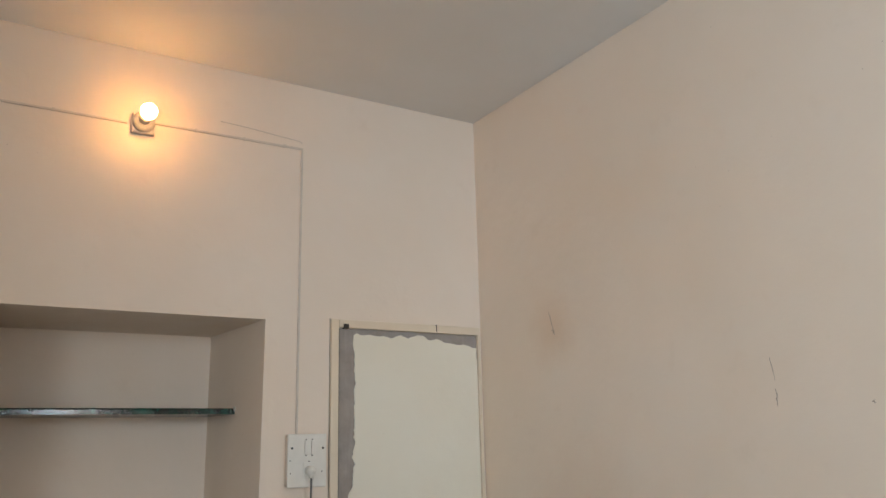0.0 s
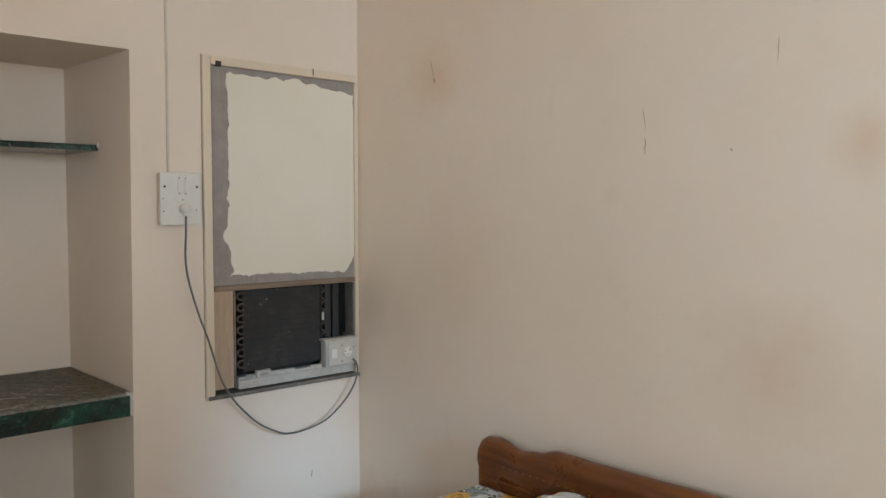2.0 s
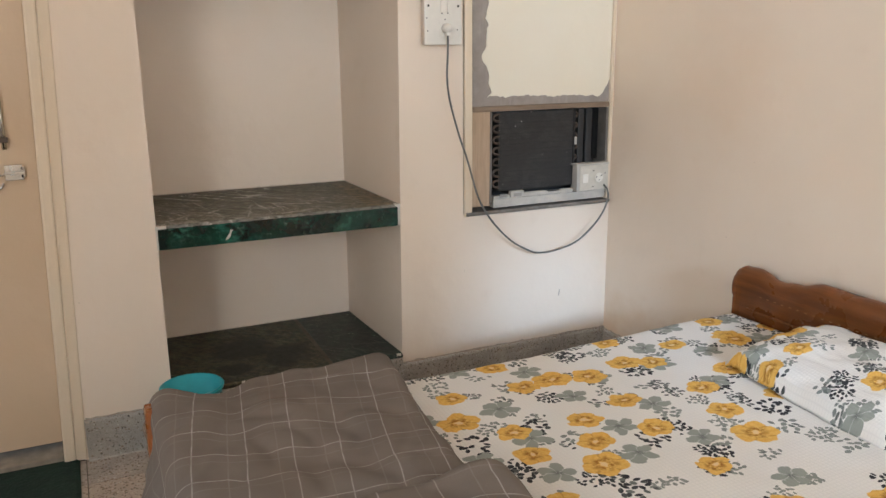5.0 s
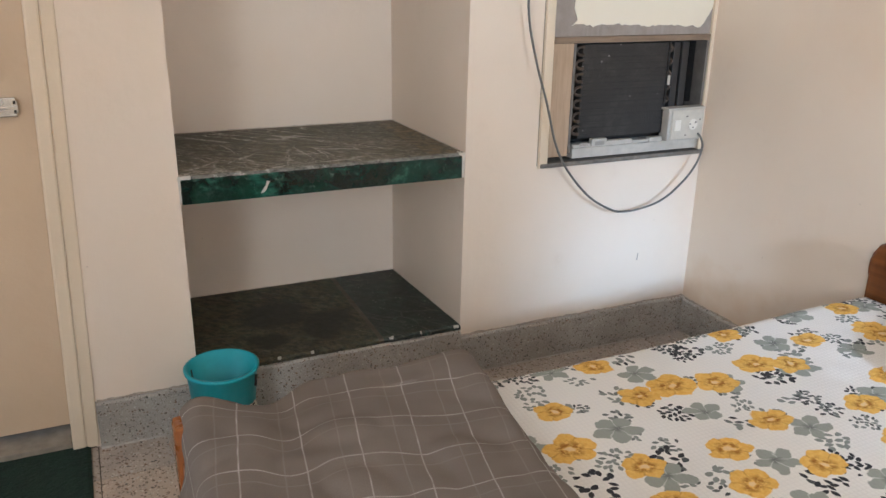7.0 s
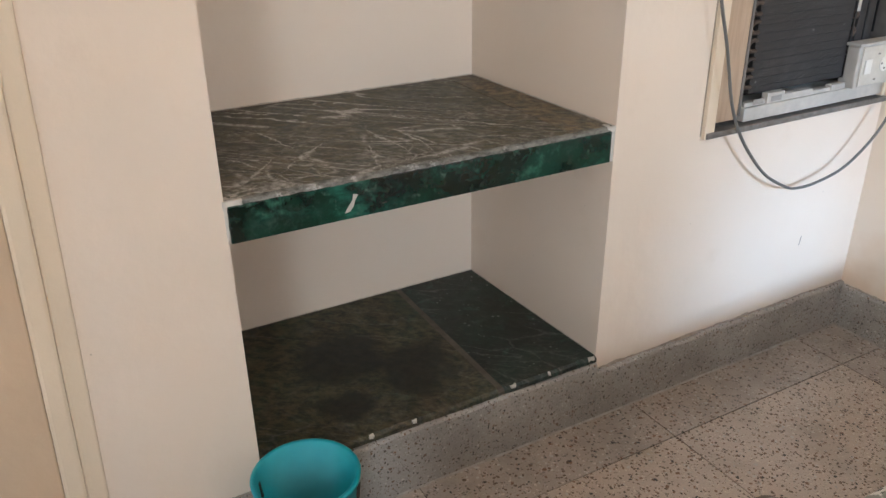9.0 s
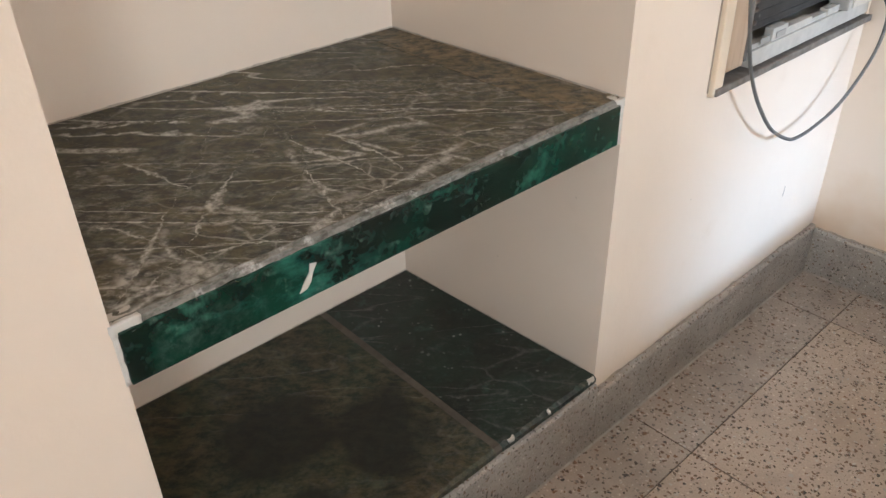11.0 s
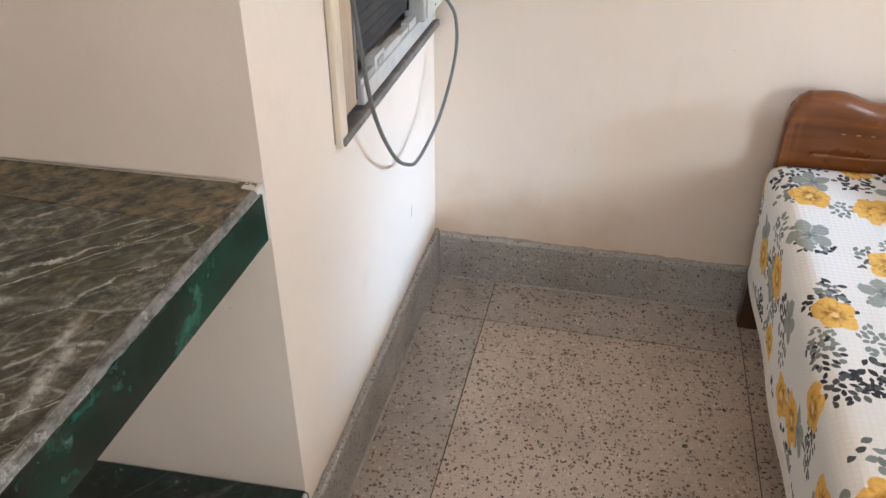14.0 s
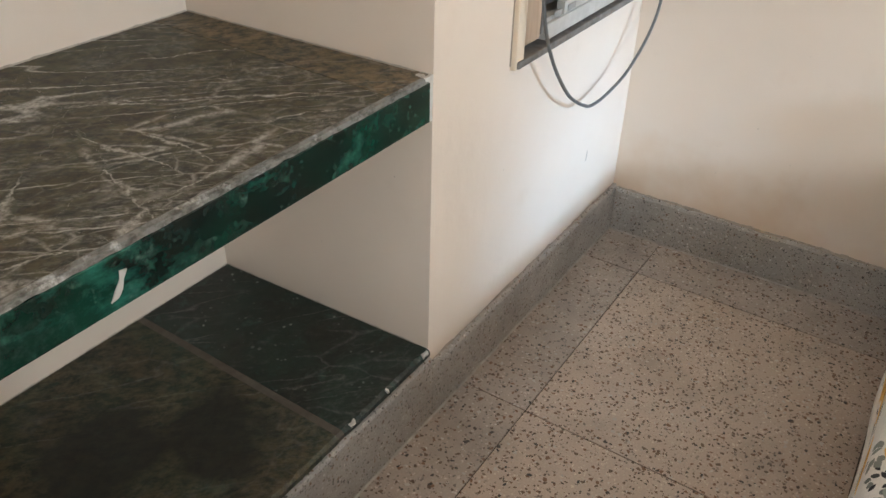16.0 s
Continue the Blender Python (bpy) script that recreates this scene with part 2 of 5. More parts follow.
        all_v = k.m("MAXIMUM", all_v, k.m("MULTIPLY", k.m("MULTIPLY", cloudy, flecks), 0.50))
    all_v = k.m("MULTIPLY", all_v, k.ramp(k.noise(co, 90.0, 4, 0.65), 0.34, 0.60, 0.08, 1.0))
    all_v = k.m("MULTIPLY", all_v, veins)
    c = k.mix(all_v, c, (0.60, 0.58, 0.53) if dusty else (0.28, 0.46, 0.37))
    wear = k.noise(co, 35.0, 5, 0.7)
    c = k.mix(k.ramp(wear, 0.58, 0.75, 0, 0.22 if dusty else 0.1), c, (0.19, 0.17, 0.14))
    if deep < 0.6:
        # pale flecks of dry paint and salt
        fleck = k.ramp(k.voronoi(rough_bent, 60.0).outputs["Distance"], 0.10, 0.24, 1.0, 0.0)
        c = k.mix(k.m("MULTIPLY", fleck, k.ramp(k.noise(co, 16.0, 4, 0.6), 0.52, 0.64, 0, 0.75)), c, (0.30, 0.33, 0.29))
    if streaks > 1.0:
        # dark damp ovals left by pots, in the dust
        uneven = k.m("MULTIPLY", k.m("SUBTRACT", k.noise(co, 11.0, 4), 0.5), 0.14)
        for x, y, r in ((0.68, 3.17, 0.115), (0.82, 3.05, 0.105), (0.62, 3.00, 0.06)):
            dx, dy = k.m("SUBTRACT", xyz.outputs[0], x), k.m("SUBTRACT", xyz.outputs[1], y)
            d = k.m("ADD", k.m("SQRT", k.m("ADD", k.m("MULTIPLY", dx, dx), k.m("MULTIPLY", dy, dy))), uneven)
            c = k.mix(k.ramp(d, r * 0.7, r * 1.1, 0.85, 0), c, (0.013, 0.014, 0.011))
    return k.done(c, k.ramp(wear, 0.3, 0.75, 0.38 + 0.14 * (streaks - 1), 0.58 + 0.1 * (streaks - 1)) if dusty else 0.16, wear, 0.0002)


def chipped_edge():
    k = Nodes("chipped_pale_marble")
    co = k.node("NewGeometry").outputs["Position"]
    n = k.noise(k.scaled(co, (1.0, 2.0, 2.0)), 48.0, 5, 0.7)
    c = k.mix(k.ramp(n, 0.36, 0.56), (0.060, 0.055, 0.040), (0.20, 0.19, 0.165))
    c = k.mix(k.ramp(k.noise(co, 24.0, 5, 0.7), 0.55, 0.68), c, (0.56, 0.55, 0.51))
    return k.done(c, 0.6, n, 0.001)


def wood(name, a, b, rough=0.28, scale=1.0, axis=1):
    k = Nodes(name)
    s = [26.0 * scale] * 3
    s[axis] = 2.2 * scale
    co = k.scaled(k.coord(), tuple(s))
    grain = k.noise(co, 1.0, 6, 0.6, 1.2)
    fine = k.noise(co, 5.0, 3, 0.6)
    c = k.mix(k.ramp(grain, 0.32, 0.7), a, b)
    c = k.mix(k.ramp(fine, 0.5, 0.8, 0, 0.4), c, tuple(v * 0.55 for v in a))
    worn = k.noise(k.coord(), 9.0, 4)
    return k.done(c, k.ramp(worn, 0.3, 0.7, rough - 0.06, rough + 0.14), fine, 0.0003)


def bare_board():
    k = Nodes("weathered_grey_board")
    co = k.coord()
    n = k.noise(co, 14.0, 6, 0.7)
    c = k.mix(k.ramp(n, 0.3, 0.7), (0.36, 0.312, 0.28), (0.265, 0.225, 0.20))
    streak = k.noise(k.scaled(co, (60.0, 60.0, 4.0)), 1.0, 3)
    c = k.mix(k.ramp(streak, 0.5, 0.75, 0, 0.35), c, (0.42, 0.39, 0.36))
    return k.done(c, 0.75, n, 0.002)


def floral(name):
    k = Nodes(name)
    uv = k.coord("UV")
    sep = k.node("SeparateXYZ")
    wob = k.node("TexNoise")
    k.put(wob.inputs["Vector"], uv)
    wob.inputs["Scale"].default_value, wob.inputs["Detail"].default_value = 30.0, 4.0
    ad = k.node("VectorMath", "MULTIPLY_ADD")
    k.put(ad.inputs[0], wob.outputs["Color"])
    ad.inputs[1].default_value = (0.030, 0.030, 0.0)
    k.put(ad.inputs[2], uv)
    bent = ad.outputs[0]

    def cell(co, size, loc, rand):
        """Offset from the nearest cell's middle, and three random numbers of that cell."""
        moved = k.scaled(co, 1.0, 0, (*loc, 0))
        v = k.voronoi(moved, 1.0 / size, "F1", "2D", rand)
        off = k.node("VectorMath", "SUBTRACT")
        k.put(off.inputs[0], moved)
        k.put(off.inputs[1], v.outputs["Position"])
        xyz = k.node("SeparateXYZ")
        k.put(xyz.inputs[0], off.outputs[0])
        rgb = k.node("SeparateColor")
        k.put(rgb.inputs[0], v.outputs["Color"])
        return xyz.outputs[0], xyz.outputs[1], rgb.outputs[0], rgb.outputs[1], rgb.outputs[2]

    def bloom(size, loc, reach, petals, cut, lo, hi, rand=0.55):
        dx, dy, r0, r1, r2 = cell(bent, size, loc, rand)
        dy = k.m("MULTIPLY", dy, 1.18)
        r = k.m("SQRT", k.m("ADD", k.m("MULTIPLY", dx, dx), k.m("MULTIPLY", dy, dy)))
        th = k.m("MULTIPLY_ADD", r1, 6.283, k.m("ARCTAN2", dy, dx))
        lobes = k.m("ABSOLUTE", k.m("COSINE", k.m("MULTIPLY", th, petals / 2)))
        edge = k.m("MULTIPLY", k.m("MULTIPLY_ADD", lobes, cut, 1 - cut), k.ramp(r2, 0, 1, reach * 0.82, reach))
        pick = k.m("MULTIPLY", k.m("GREATER_THAN", r0, lo), k.m("LESS_THAN", r0, hi))
        mask = k.m("MULTIPLY", k.ramp(k.m("SUBTRACT", edge, r), 0.0, 0.0025), pick)
        return mask, k.m("DIVIDE", r, edge), lobes

    def spray(size, loc, reach, leaf, lo, hi, lo2=0.10):
        """A cluster of whole pointed leaves that fan out from a middle."""
        shift = (0.37 + size, 0.11 + size)
        moved = k.scaled(uv, 1.0, 0, (*shift, 0))
        v = k.voronoi(moved, 1.0 / leaf, "F1", "2D", 0.85)
        off = k.node("VectorMath", "SUBTRACT")
        k.put(off.inputs[0], moved)
        k.put(off.inputs[1], v.outputs["Position"])
        lxy = k.node("SeparateXYZ")
        k.put(lxy.inputs[0], off.outputs[0])
        rgb = k.node("SeparateColor")
        k.put(rgb.inputs[0], v.outputs["Color"])
        q0, q1, q2 = rgb.outputs[0], rgb.outputs[1], rgb.outputs[2]
        middle = k.scaled(v.outputs["Position"], 1.0, 0, (-shift[0], -shift[1], 0))
        dx, dy, r0, r1, r2 = cell(middle, size, loc, 0.7)
        stretch = k.ramp(r1, 0, 1, 0.7, 2.2)
        r = k.m("SQRT", k.m("ADD", k.m("MULTIPLY", dx, dx), k.m("MULTIPLY", k.m("MULTIPLY", dy, dy), stretch)))
        inside = k.m("LESS_THAN", r, k.ramp(r2, 0, 1, reach * 0.6, reach))
        pick = k.m("MULTIPLY", k.m("GREATER_THAN", r0, lo), k.m("LESS_THAN", r0, hi))
        an = k.m("ADD", k.m("ARCTAN2", dy, dx), k.m("MULTIPLY", k.m("SUBTRACT", q1, 0.5), 2.4))
        cs, sn = k.m("COSINE", an), k.m("SINE", an)
        ax = k.m("ADD", k.m("MULTIPLY", lxy.outputs[0], cs), k.m("MULTIPLY", lxy.outputs[1], sn))
        ay = k.m("SUBTRACT", k.m("MULTIPLY", lxy.outputs[1], cs), k.m("MULTIPLY", lxy.outputs[0], sn))
        tip = k.m("DIVIDE", k.m("MULTIPLY", ax, ax), (leaf * 0.66) ** 2)
        half = k.m("MULTIPLY", k.m("SUBTRACT", 1.0, tip), k.ramp(q2, 0, 1, leaf * 0.30, leaf * 0.46))
        lf = k.ramp(k.m("SUBTRACT", half, k.m("ABSOLUTE", ay)), 0.0, 0.0010)
        lf = k.m("MULTIPLY", lf, k.m("GREATER_THAN", q0, lo2))
        return k.m("MULTIPLY", k.m("MULTIPLY", inside, pick), lf), k.m("ADD", k.m("MULTIPLY", q2, 0.35), k.m("MULTIPLY", r1, 0.65))

    k.put(sep.inputs[0], uv)
    # woven waffle ground
    gx = k.m("PINGPONG", sep.outputs[0], 0.005)
    gy = k.m("PINGPONG", sep.outputs[1], 0.005)
    weave = k.m("MULTIPLY", k.m("MAXIMUM", gx, gy), 200.0)
    c = k.mix(k.ramp(weave, 0.72, 1.0, 0, 0.32), (0.77, 0.75, 0.715), (0.57, 0.56, 0.545))
    c = k.mix(k.ramp(k.noise(uv, 3.0, 3), 0.4, 0.7, 0, 0.3), c, (0.74, 0.71, 0.66))
    # grey and black leaf sprays
    for size, loc, reach, leaf, lo, hi in ((0.125, (0.05, 0.02), 0.042, 0.0128, 0.0, 0.85), (0.16, (0.13, 0.31), 0.048, 0.0160, 0.1, 1.0), (0.14, (0.21, 0.17), 0.036, 0.0108, 0.1, 0.9)):
        msk, tone = spray(size, loc, reach, leaf, lo, hi)
        c = k.mix(msk, c, k.mix(k.ramp(tone, 0.35, 0.6), (0.035, 0.037, 0.042), (0.24, 0.26, 0.24)))
    # grey-green blooms
    msk, rn, lobes = bloom(0.180, (0.31, 0.07), 0.052, 5, 0.40, 0.25, 0.95)
    g = k.mix(k.ramp(rn, 0.0, 0.35), (0.14, 0.15, 0.14), (0.30, 0.32, 0.285))
    g = k.mix(k.ramp(lobes, 0.0, 0.25, 0.75, 0), g, (0.6, 0.6, 0.57))
    c = k.mix(msk, c, g)
    # amber blooms, some of them in pairs
    for size, loc, reach, lo, hi in ((0.180, (0.0, 0.0), 0.052, 0.20, 0.9), (0.32, (0.085, 0.21), 0.060, 0.05, 0.95)):
        msk, rn, lobes = bloom(size, loc, reach, 5, 0.20, lo, hi)
        streak = k.noise(uv, 90.0, 3, 0.6)
        y = k.mix(k.ramp(streak, 0.35, 0.7), (0.80, 0.50, 0.14), (0.70, 0.38, 0.075))
        ring = k.m("MULTIPLY", k.ramp(rn, 0.16, 0.28), k.ramp(rn, 0.62, 0.34))
        y = k.mix(k.m("MULTIPLY", ring, k.ramp(streak, 0.36, 0.56, 0.05, 0.9)), y, (0.30, 0.11, 0.015))
        y = k.mix(k.m("MULTIPLY", k.ramp(lobes, 0.0, 0.22, 0.6, 0), k.ramp(rn, 0.2, 0.8)), y, (0.36, 0.15, 0.02))
        y = k.mix(k.ramp(rn, 0.13, 0.2, 0.8, 0), y, (0.75, 0.58, 0.35))
        c = k.mix(msk, c, y)
    fine = k.noise(uv, 500.0, 2)
    h = k.m("ADD", k.m("MULTIPLY", weave, 0.6), k.m("MULTIPLY", fine, 0.4))
    return k.done(c, 0.85, h, 0.0008, spec=0.2)


def checked_quilt():
    k = Nodes("brown_grey_checked_cotton")
    uv = k.scaled(k.coord("UV"), 1.0, 8)
    wob = k.node("TexNoise")
    k.put(wob.inputs["Vector"], uv)
    wob.inputs["Scale"].default_value = 7.0
    ad = k.node("VectorMath", "MULTIPLY_ADD")
    k.put(ad.inputs[0], wob.outputs["Color"])
    ad.inputs[1].default_value = (0.010, 0.010, 0.0)
    k.put(ad.inputs[2], uv)
    s = k.node("SeparateXYZ")
    k.put(s.inputs[0], ad.outputs[0])
    n = k.noise(uv, 6.0, 5, 0.6)
    fine = k.noise(uv, 420.0, 2)
    c = k.mix(k.ramp(n, 0.3, 0.7), (0.215, 0.180, 0.152), (0.172, 0.143, 0.121))
    c = k.mix(k.ramp(fine, 0.3, 0.7, 0, 0.4), c, (0.13, 0.108, 0.095))

    def line(co, step, off, width, amount):
        d = k.m("PINGPONG", k.m("ADD", co, off), step / 2)
        return k.ramp(d, 0.0, width, amount, 0)

    thread = k.ramp(k.noise(uv, 24.0, 3), 0.3, 0.65, 0.35, 1.0)
    a = k.m("MAXIMUM", line(s.outputs[0], 0.105, 0.0, 0.0022, 0.75), line(s.outputs[1], 0.105, 0.02, 0.0022, 0.75))
    b = k.m("MAXIMUM", line(s.outputs[0], 0.105, 0.036, 0.0022, 0.16), line(s.outputs[1], 0.105, 0.05, 0.0022, 0.16))
    c = k.mix(k.m("MULTIPLY", k.m("MAXIMUM", a, b), thread), c, (0.55, 0.52, 0.49))
    return k.done(c, 0.9, fine, 0.0006, spec=0.15)


def glow(name, color, power):
    k = Nodes(name)
    k.put(k.b.inputs["Base Color"], (0.9, 0.85, 0.75))
    k.put(k.b.inputs["Emission Color"], color)
    k.b.inputs["Emission Strength"].default_value = power
    return k.mat


def fins():
    k = Nodes("dusty_black_fins")
    co = k.coord()
    s = k.node("SeparateXYZ")
    k.put(s.inputs[0], co)
    rib = k.m("MULTIPLY", k.m("PINGPONG", s.outputs[0], 0.0016), 600.0)
    n = k.noise(co, 16.0, 5, 0.7)
    c = k.mix(k.ramp(rib, 0.2, 0.9), (0.012, 0.010, 0.009), (0.042, 0.037, 0.033))
    c = k.mix(k.ramp(n, 0.50, 0.78, 0, 0.35), c, (0.13, 0.12, 0.105))
    row = k.m("PINGPONG", s.outputs[2], 0.0065)
    c = k.mix(k.ramp(row, 0.0, 0.0022, 0.45, 0.0), c, (0.010, 0.009, 0.009))
    fleck = k.ramp(k.voronoi(co, 30.0).outputs["Distance"], 0.06, 0.13, 0.7, 0)
    c = k.mix(k.m("MULTIPLY", fleck, k.ramp(k.noise(co, 9.0, 2), 0.5, 0.62)), c, (0.40, 0.39, 0.37))
    return k.done(c, 0.6, rib, 0.001)


WALL = paint("cream_wall_paint", (0.80, 0.682, 0.570), 0.42)
WALL_STAINED_SHADED = paint("stained_shaded_cream_paint", (0.80, 0.682, 0.570), 0.42, 0.10, (((2.12, 2.42, 1.79), 0.15, 0.34), ((2.12, 1.18, 0.95), 0.22, 0.35), ((2.12, 0.98, 1.48), 0.10, 0.4), ((2.12, 2.30, 1.15), 0.30, 0.22)), True)
CEIL = paint("white_ceiling_wash", (0.72, 0.69, 0.655), 0.75, 0.05)
DOORPAINT = paint("beige_enamel", (0.66, 0.50, 0.35), 0.34)
FRAMEPAINT = paint("cream_enamel", (0.74, 0.62, 0.475), 0.36)
PEELED = paint("cream_distemper", (0.80, 0.74, 0.62), 0.6, 0.03)
BOARD = bare_board()
FLOOR = terrazzo("beige_terrazzo", (0.62, 0.51, 0.42), 0.0, 96.0)
BORDER = terrazzo("grey_terrazzo_border", (0.51, 0.44, 0.38), 0.5, 92.0, 0.5)
SKIRT = terrazzo("grey_terrazzo_skirting", (0.47, 0.44, 0.40), 1.0, 130.0, 0.55)
JOINT = plain("dark_joint_filler", (0.10, 0.08, 0.06), 0.8)
LONG_VEINS = ((0.941, 3.082, -44, 0.235, 0.0038), (0.838, 3.17, -47, 0.065, 0.0066), (0.998, 3.024, -41, 0.055, 0.0066), (0.608, 3.332, -32, 0.11, 0.004), (0.584, 3.024, 41, 0.09, 0.0085), (0.698, 2.956, 72, 0.08, 0.0105), (0.649, 2.895, 32, 0.055, 0.0115), (0.762, 3.04, -87, 0.085, 0.006), (0.81, 2.997, -89, 0.09, 0.006), (0.782, 2.917, -3, 0.06, 0.0065), (0.568, 3.144, -78, 0.07, 0.006), (0.477, 3.035, -67, 0.05, 0.006), (0.422, 2.905, 21, 0.07, 0.0105), (0.548, 2.922, -22, 0.06, 0.005), (0.97, 2.946, -28, 0.1, 0.005), (1.05, 3.228, -29, 0.11, 0.004), (0.475, 2.98, 48, 0.1, 0.008))
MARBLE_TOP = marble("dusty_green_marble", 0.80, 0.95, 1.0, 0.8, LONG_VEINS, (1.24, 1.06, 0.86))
MARBLE_END = marble("brown_dusty_marble", 0.97, 0.25, tint=(2.3, 1.85, 1.75))
MARBLE_LOW = marble("grimy_green_marble", 0.72, 0.14, 2.0, tint=(1.35, 1.18, 1.1))
MARBLE_EDGE = marble("polished_green_marble", 0.0, 0.48, 1.0, 0.85)
MARBLE_DARK = marble("dull_green_marble", 0.10, 0.15, 1.0, 0.4)
PLASTER = plain("white_plaster", (0.66, 0.62, 0.56), 0.85, 0, 0.2, 60, 0.002)
HEADWOOD = wood("red_brown_polished_wood", (0.125, 0.037, 0.011), (0.225, 0.076, 0.021), 0.26, 1.0, 1)
POSTWOOD = wood("orange_brown_polished_wood", (0.23, 0.065, 0.014), (0.34, 0.11, 0.025), 0.25, 1.0, 2)
RAWWOOD = wood("faded_plywood", (0.37, 0.255, 0.165), (0.50, 0.365, 0.255), 0.75, 1.0, 2)
DARKWOOD = wood("dark_wood", (0.05, 0.022, 0.010), (0.08, 0.036, 0.016), 0.4, 1.0, 2)
SHEET = floral("floral_cotton")
QUILT = checked_quilt()
TEAL = plain("teal_plastic", (0.008, 0.36, 0.42), 0.36, 0, 0.10, 40, 0.0002)
WHITE = plain("white_plastic", (0.75, 0.71, 0.64), 0.38, 0, 0.06, 40, 0.0002)
OFFWHITE = plain("grimy_white_plastic", (0.53, 0.495, 0.44), 0.45, 0, 0.22, 30, 0.0004)
SEAM = plain("dark_seam", (0.035, 0.028, 0.022), 0.8)
BLACK = plain("black_metal", (0.016, 0.015, 0.015), 0.5, 0, 0.3)
CABLE = plain("grey_cable_sheath", (0.13, 0.125, 0.115), 0.5, 0, 0.1)
COPPER = plain("tarnished_copper", (0.105, 0.075, 0.058), 0.5, 0.4, 0.35)
STEEL = plain("bright_steel", (0.62, 0.61, 0.58), 0.22, 1.0, 0.15)
GREENMAT = plain("dark_green_coir", (0.006, 0.030, 0.019), 0.95, 0, 0.45, 160, 0.004)
CONDUIT = plain("painted_conduit", (0.66, 0.57, 0.48), 0.5, 0, 0.12)
FINS = fins()
LABEL = plain("pale_label", (0.62, 0.55, 0.42), 0.5)
LAMP = glow("warm_lamp_glass", (1.0, 0.46, 0.12), 82.0)


# ---- mesh helpers ----
def link(name, bm, mat, parent=None, label="", smooth=False):
    me = bpy.data.meshes.new(name)
    bmesh.ops.recalc_face_normals(bm, faces=bm.faces)
    if smooth:
        for f in bm.faces:
            f.smooth = True
    bm.to_mesh(me)
    bm.free()
    me.materials.append(mat)
    ob = new(name, me)
    if parent:
        ob.parent = parent
        ob.matrix_parent_inverse = Matrix.Translation(-parent.location)
    if label:
        tagged(ob, label)
    return ob


part = link


def thing(name, at, label, category, group=""):
    ob = new(name)
    ob.location = at
    ob.empty_display_size = 0.05
    return tagged(ob, label, category, group)


def box(bm, x0, x1, y0, y1, z0, z1, bevel=0.0, seg=2):
    vs = [bm.verts.new((x, y, z)) for x in (x0, x1) for y in (y0, y1) for z in (z0, z1)]
    fs = [bm.faces.new([vs[i] for i in q]) for q in ((0, 1, 3, 2), (4, 6, 7, 5), (0, 4, 5, 1), (2, 3, 7, 6), (0, 2, 6, 4), (1, 5, 7, 3))]
    if bevel:
        es = list({e for f in fs for e in f.edges})
        bmesh.ops.bevel(bm, geom=es, offset=bevel, segments=seg, affect="EDGES", profile=0.6)
    return bm


def boxes(*some, bevel=0.0):
    bm = bmesh.new()
    for b in some:
        one = bmesh.new()
        box(one, *b, bevel=bevel)
        me = bpy.data.meshes.new("tmp")
        one.to_mesh(me)
        one.free()
        bm.from_mesh(me)
        bpy.data.meshes.remove(me)
    return bm


def lathe(profile, centre, axis="Z", steps=40, turn=None):
    """A turned shape from (radius, height) pairs, about an axis through centre."""
    bm = bmesh.new()
    rings = []
    for r, h in profile:
        ring = []
        for i in range(steps):
            a = 2 * math.pi * i / steps
            p = Vector((r * math.cos(a), r * math.sin(a), h))
            if axis == "Y":
                p = Vector((p.x, -p.z, p.y))
            if axis == "X":
                p = Vector((p.z, p.x, p.y))
            if turn:
                p = turn @ p
            ring.append(bm.verts.new(p + Vector(centre)))
        rings.append(ring)
    for a, b in zip(rings, rings[1:]):
        for i in range(steps):
            bm.faces.new((a[i], a[(i + 1) % steps], b[(i + 1) % steps], b[i]))
    for ring in (rings[0], rings[-1]):
        bm.faces.new(ring)
    return bm


def tube(name, pts, radius, mat, parent=None, label=""):
    """A round cable or rod along a smooth line, as a mesh."""
    line = []
    n = len(pts)
    for i in range(n - 1):
        p0, p1, p2, p3 = (Vector(pts[max(0, min(n - 1, j))]) for j in (i - 1, i, i + 1, i + 2))
        for s in range(10):
            t = s / 10
            line.append(0.5 * (2 * p1 + (p2 - p0) * t + (2 * p0 - 5 * p1 + 4 * p2 - p3) * t * t + (3 * p1 - p0 - 3 * p2 + p3) * t ** 3))
    line.append(Vector(pts[-1]))
    bm = bmesh.new()
    rings = []
    side = Vector((0.3, 1, 0.2))
    for i, p in enumerate(line):
        d = (line[min(i + 1, len(line) - 1)] - line[max(i - 1, 0)]).normalized()
        u = (side - d * side.dot(d)).normalized()
        w = d.cross(u)
        rings.append([bm.verts.new(p + radius * (math.cos(a) * u + math.sin(a) * w)) for a in [2 * math.pi * j / 10 for j in range(10)]])
        side = u
    for a, b in zip(rings, rings[1:]):
        for i in range(10):
            bm.faces.new((a[i], a[(i + 1) % 10], b[(i + 1) % 10], b[i]))
    bm.faces.new(rings[0]), bm.faces.new(rings[-1])
    return link(name, bm, mat, parent, label, True)


# ---- the room ----
XW, YW, ZC = 2.12, 2.88, 2.75          # head wall, niche wall, ceiling
XL, YS = -1.2, -1.6                    # the two walls behind the walker
N0, N1, NB = 0.392, 1.210, 3.40        # niche: sides and back
NE, NT = 1.178, 1.225                  # niche: its right side at the back, and in front at the top
NZ0, NZ1 = 0.158, 1.847                # niche: bottom and top
A0, A1, AZ0, AZ1 = 1.466, 2.113, 0.664, 1.862   # air conditioner's opening
D0, D1, DZ = -0.82, 0.110, 2.06        # door opening
BK = 3.55



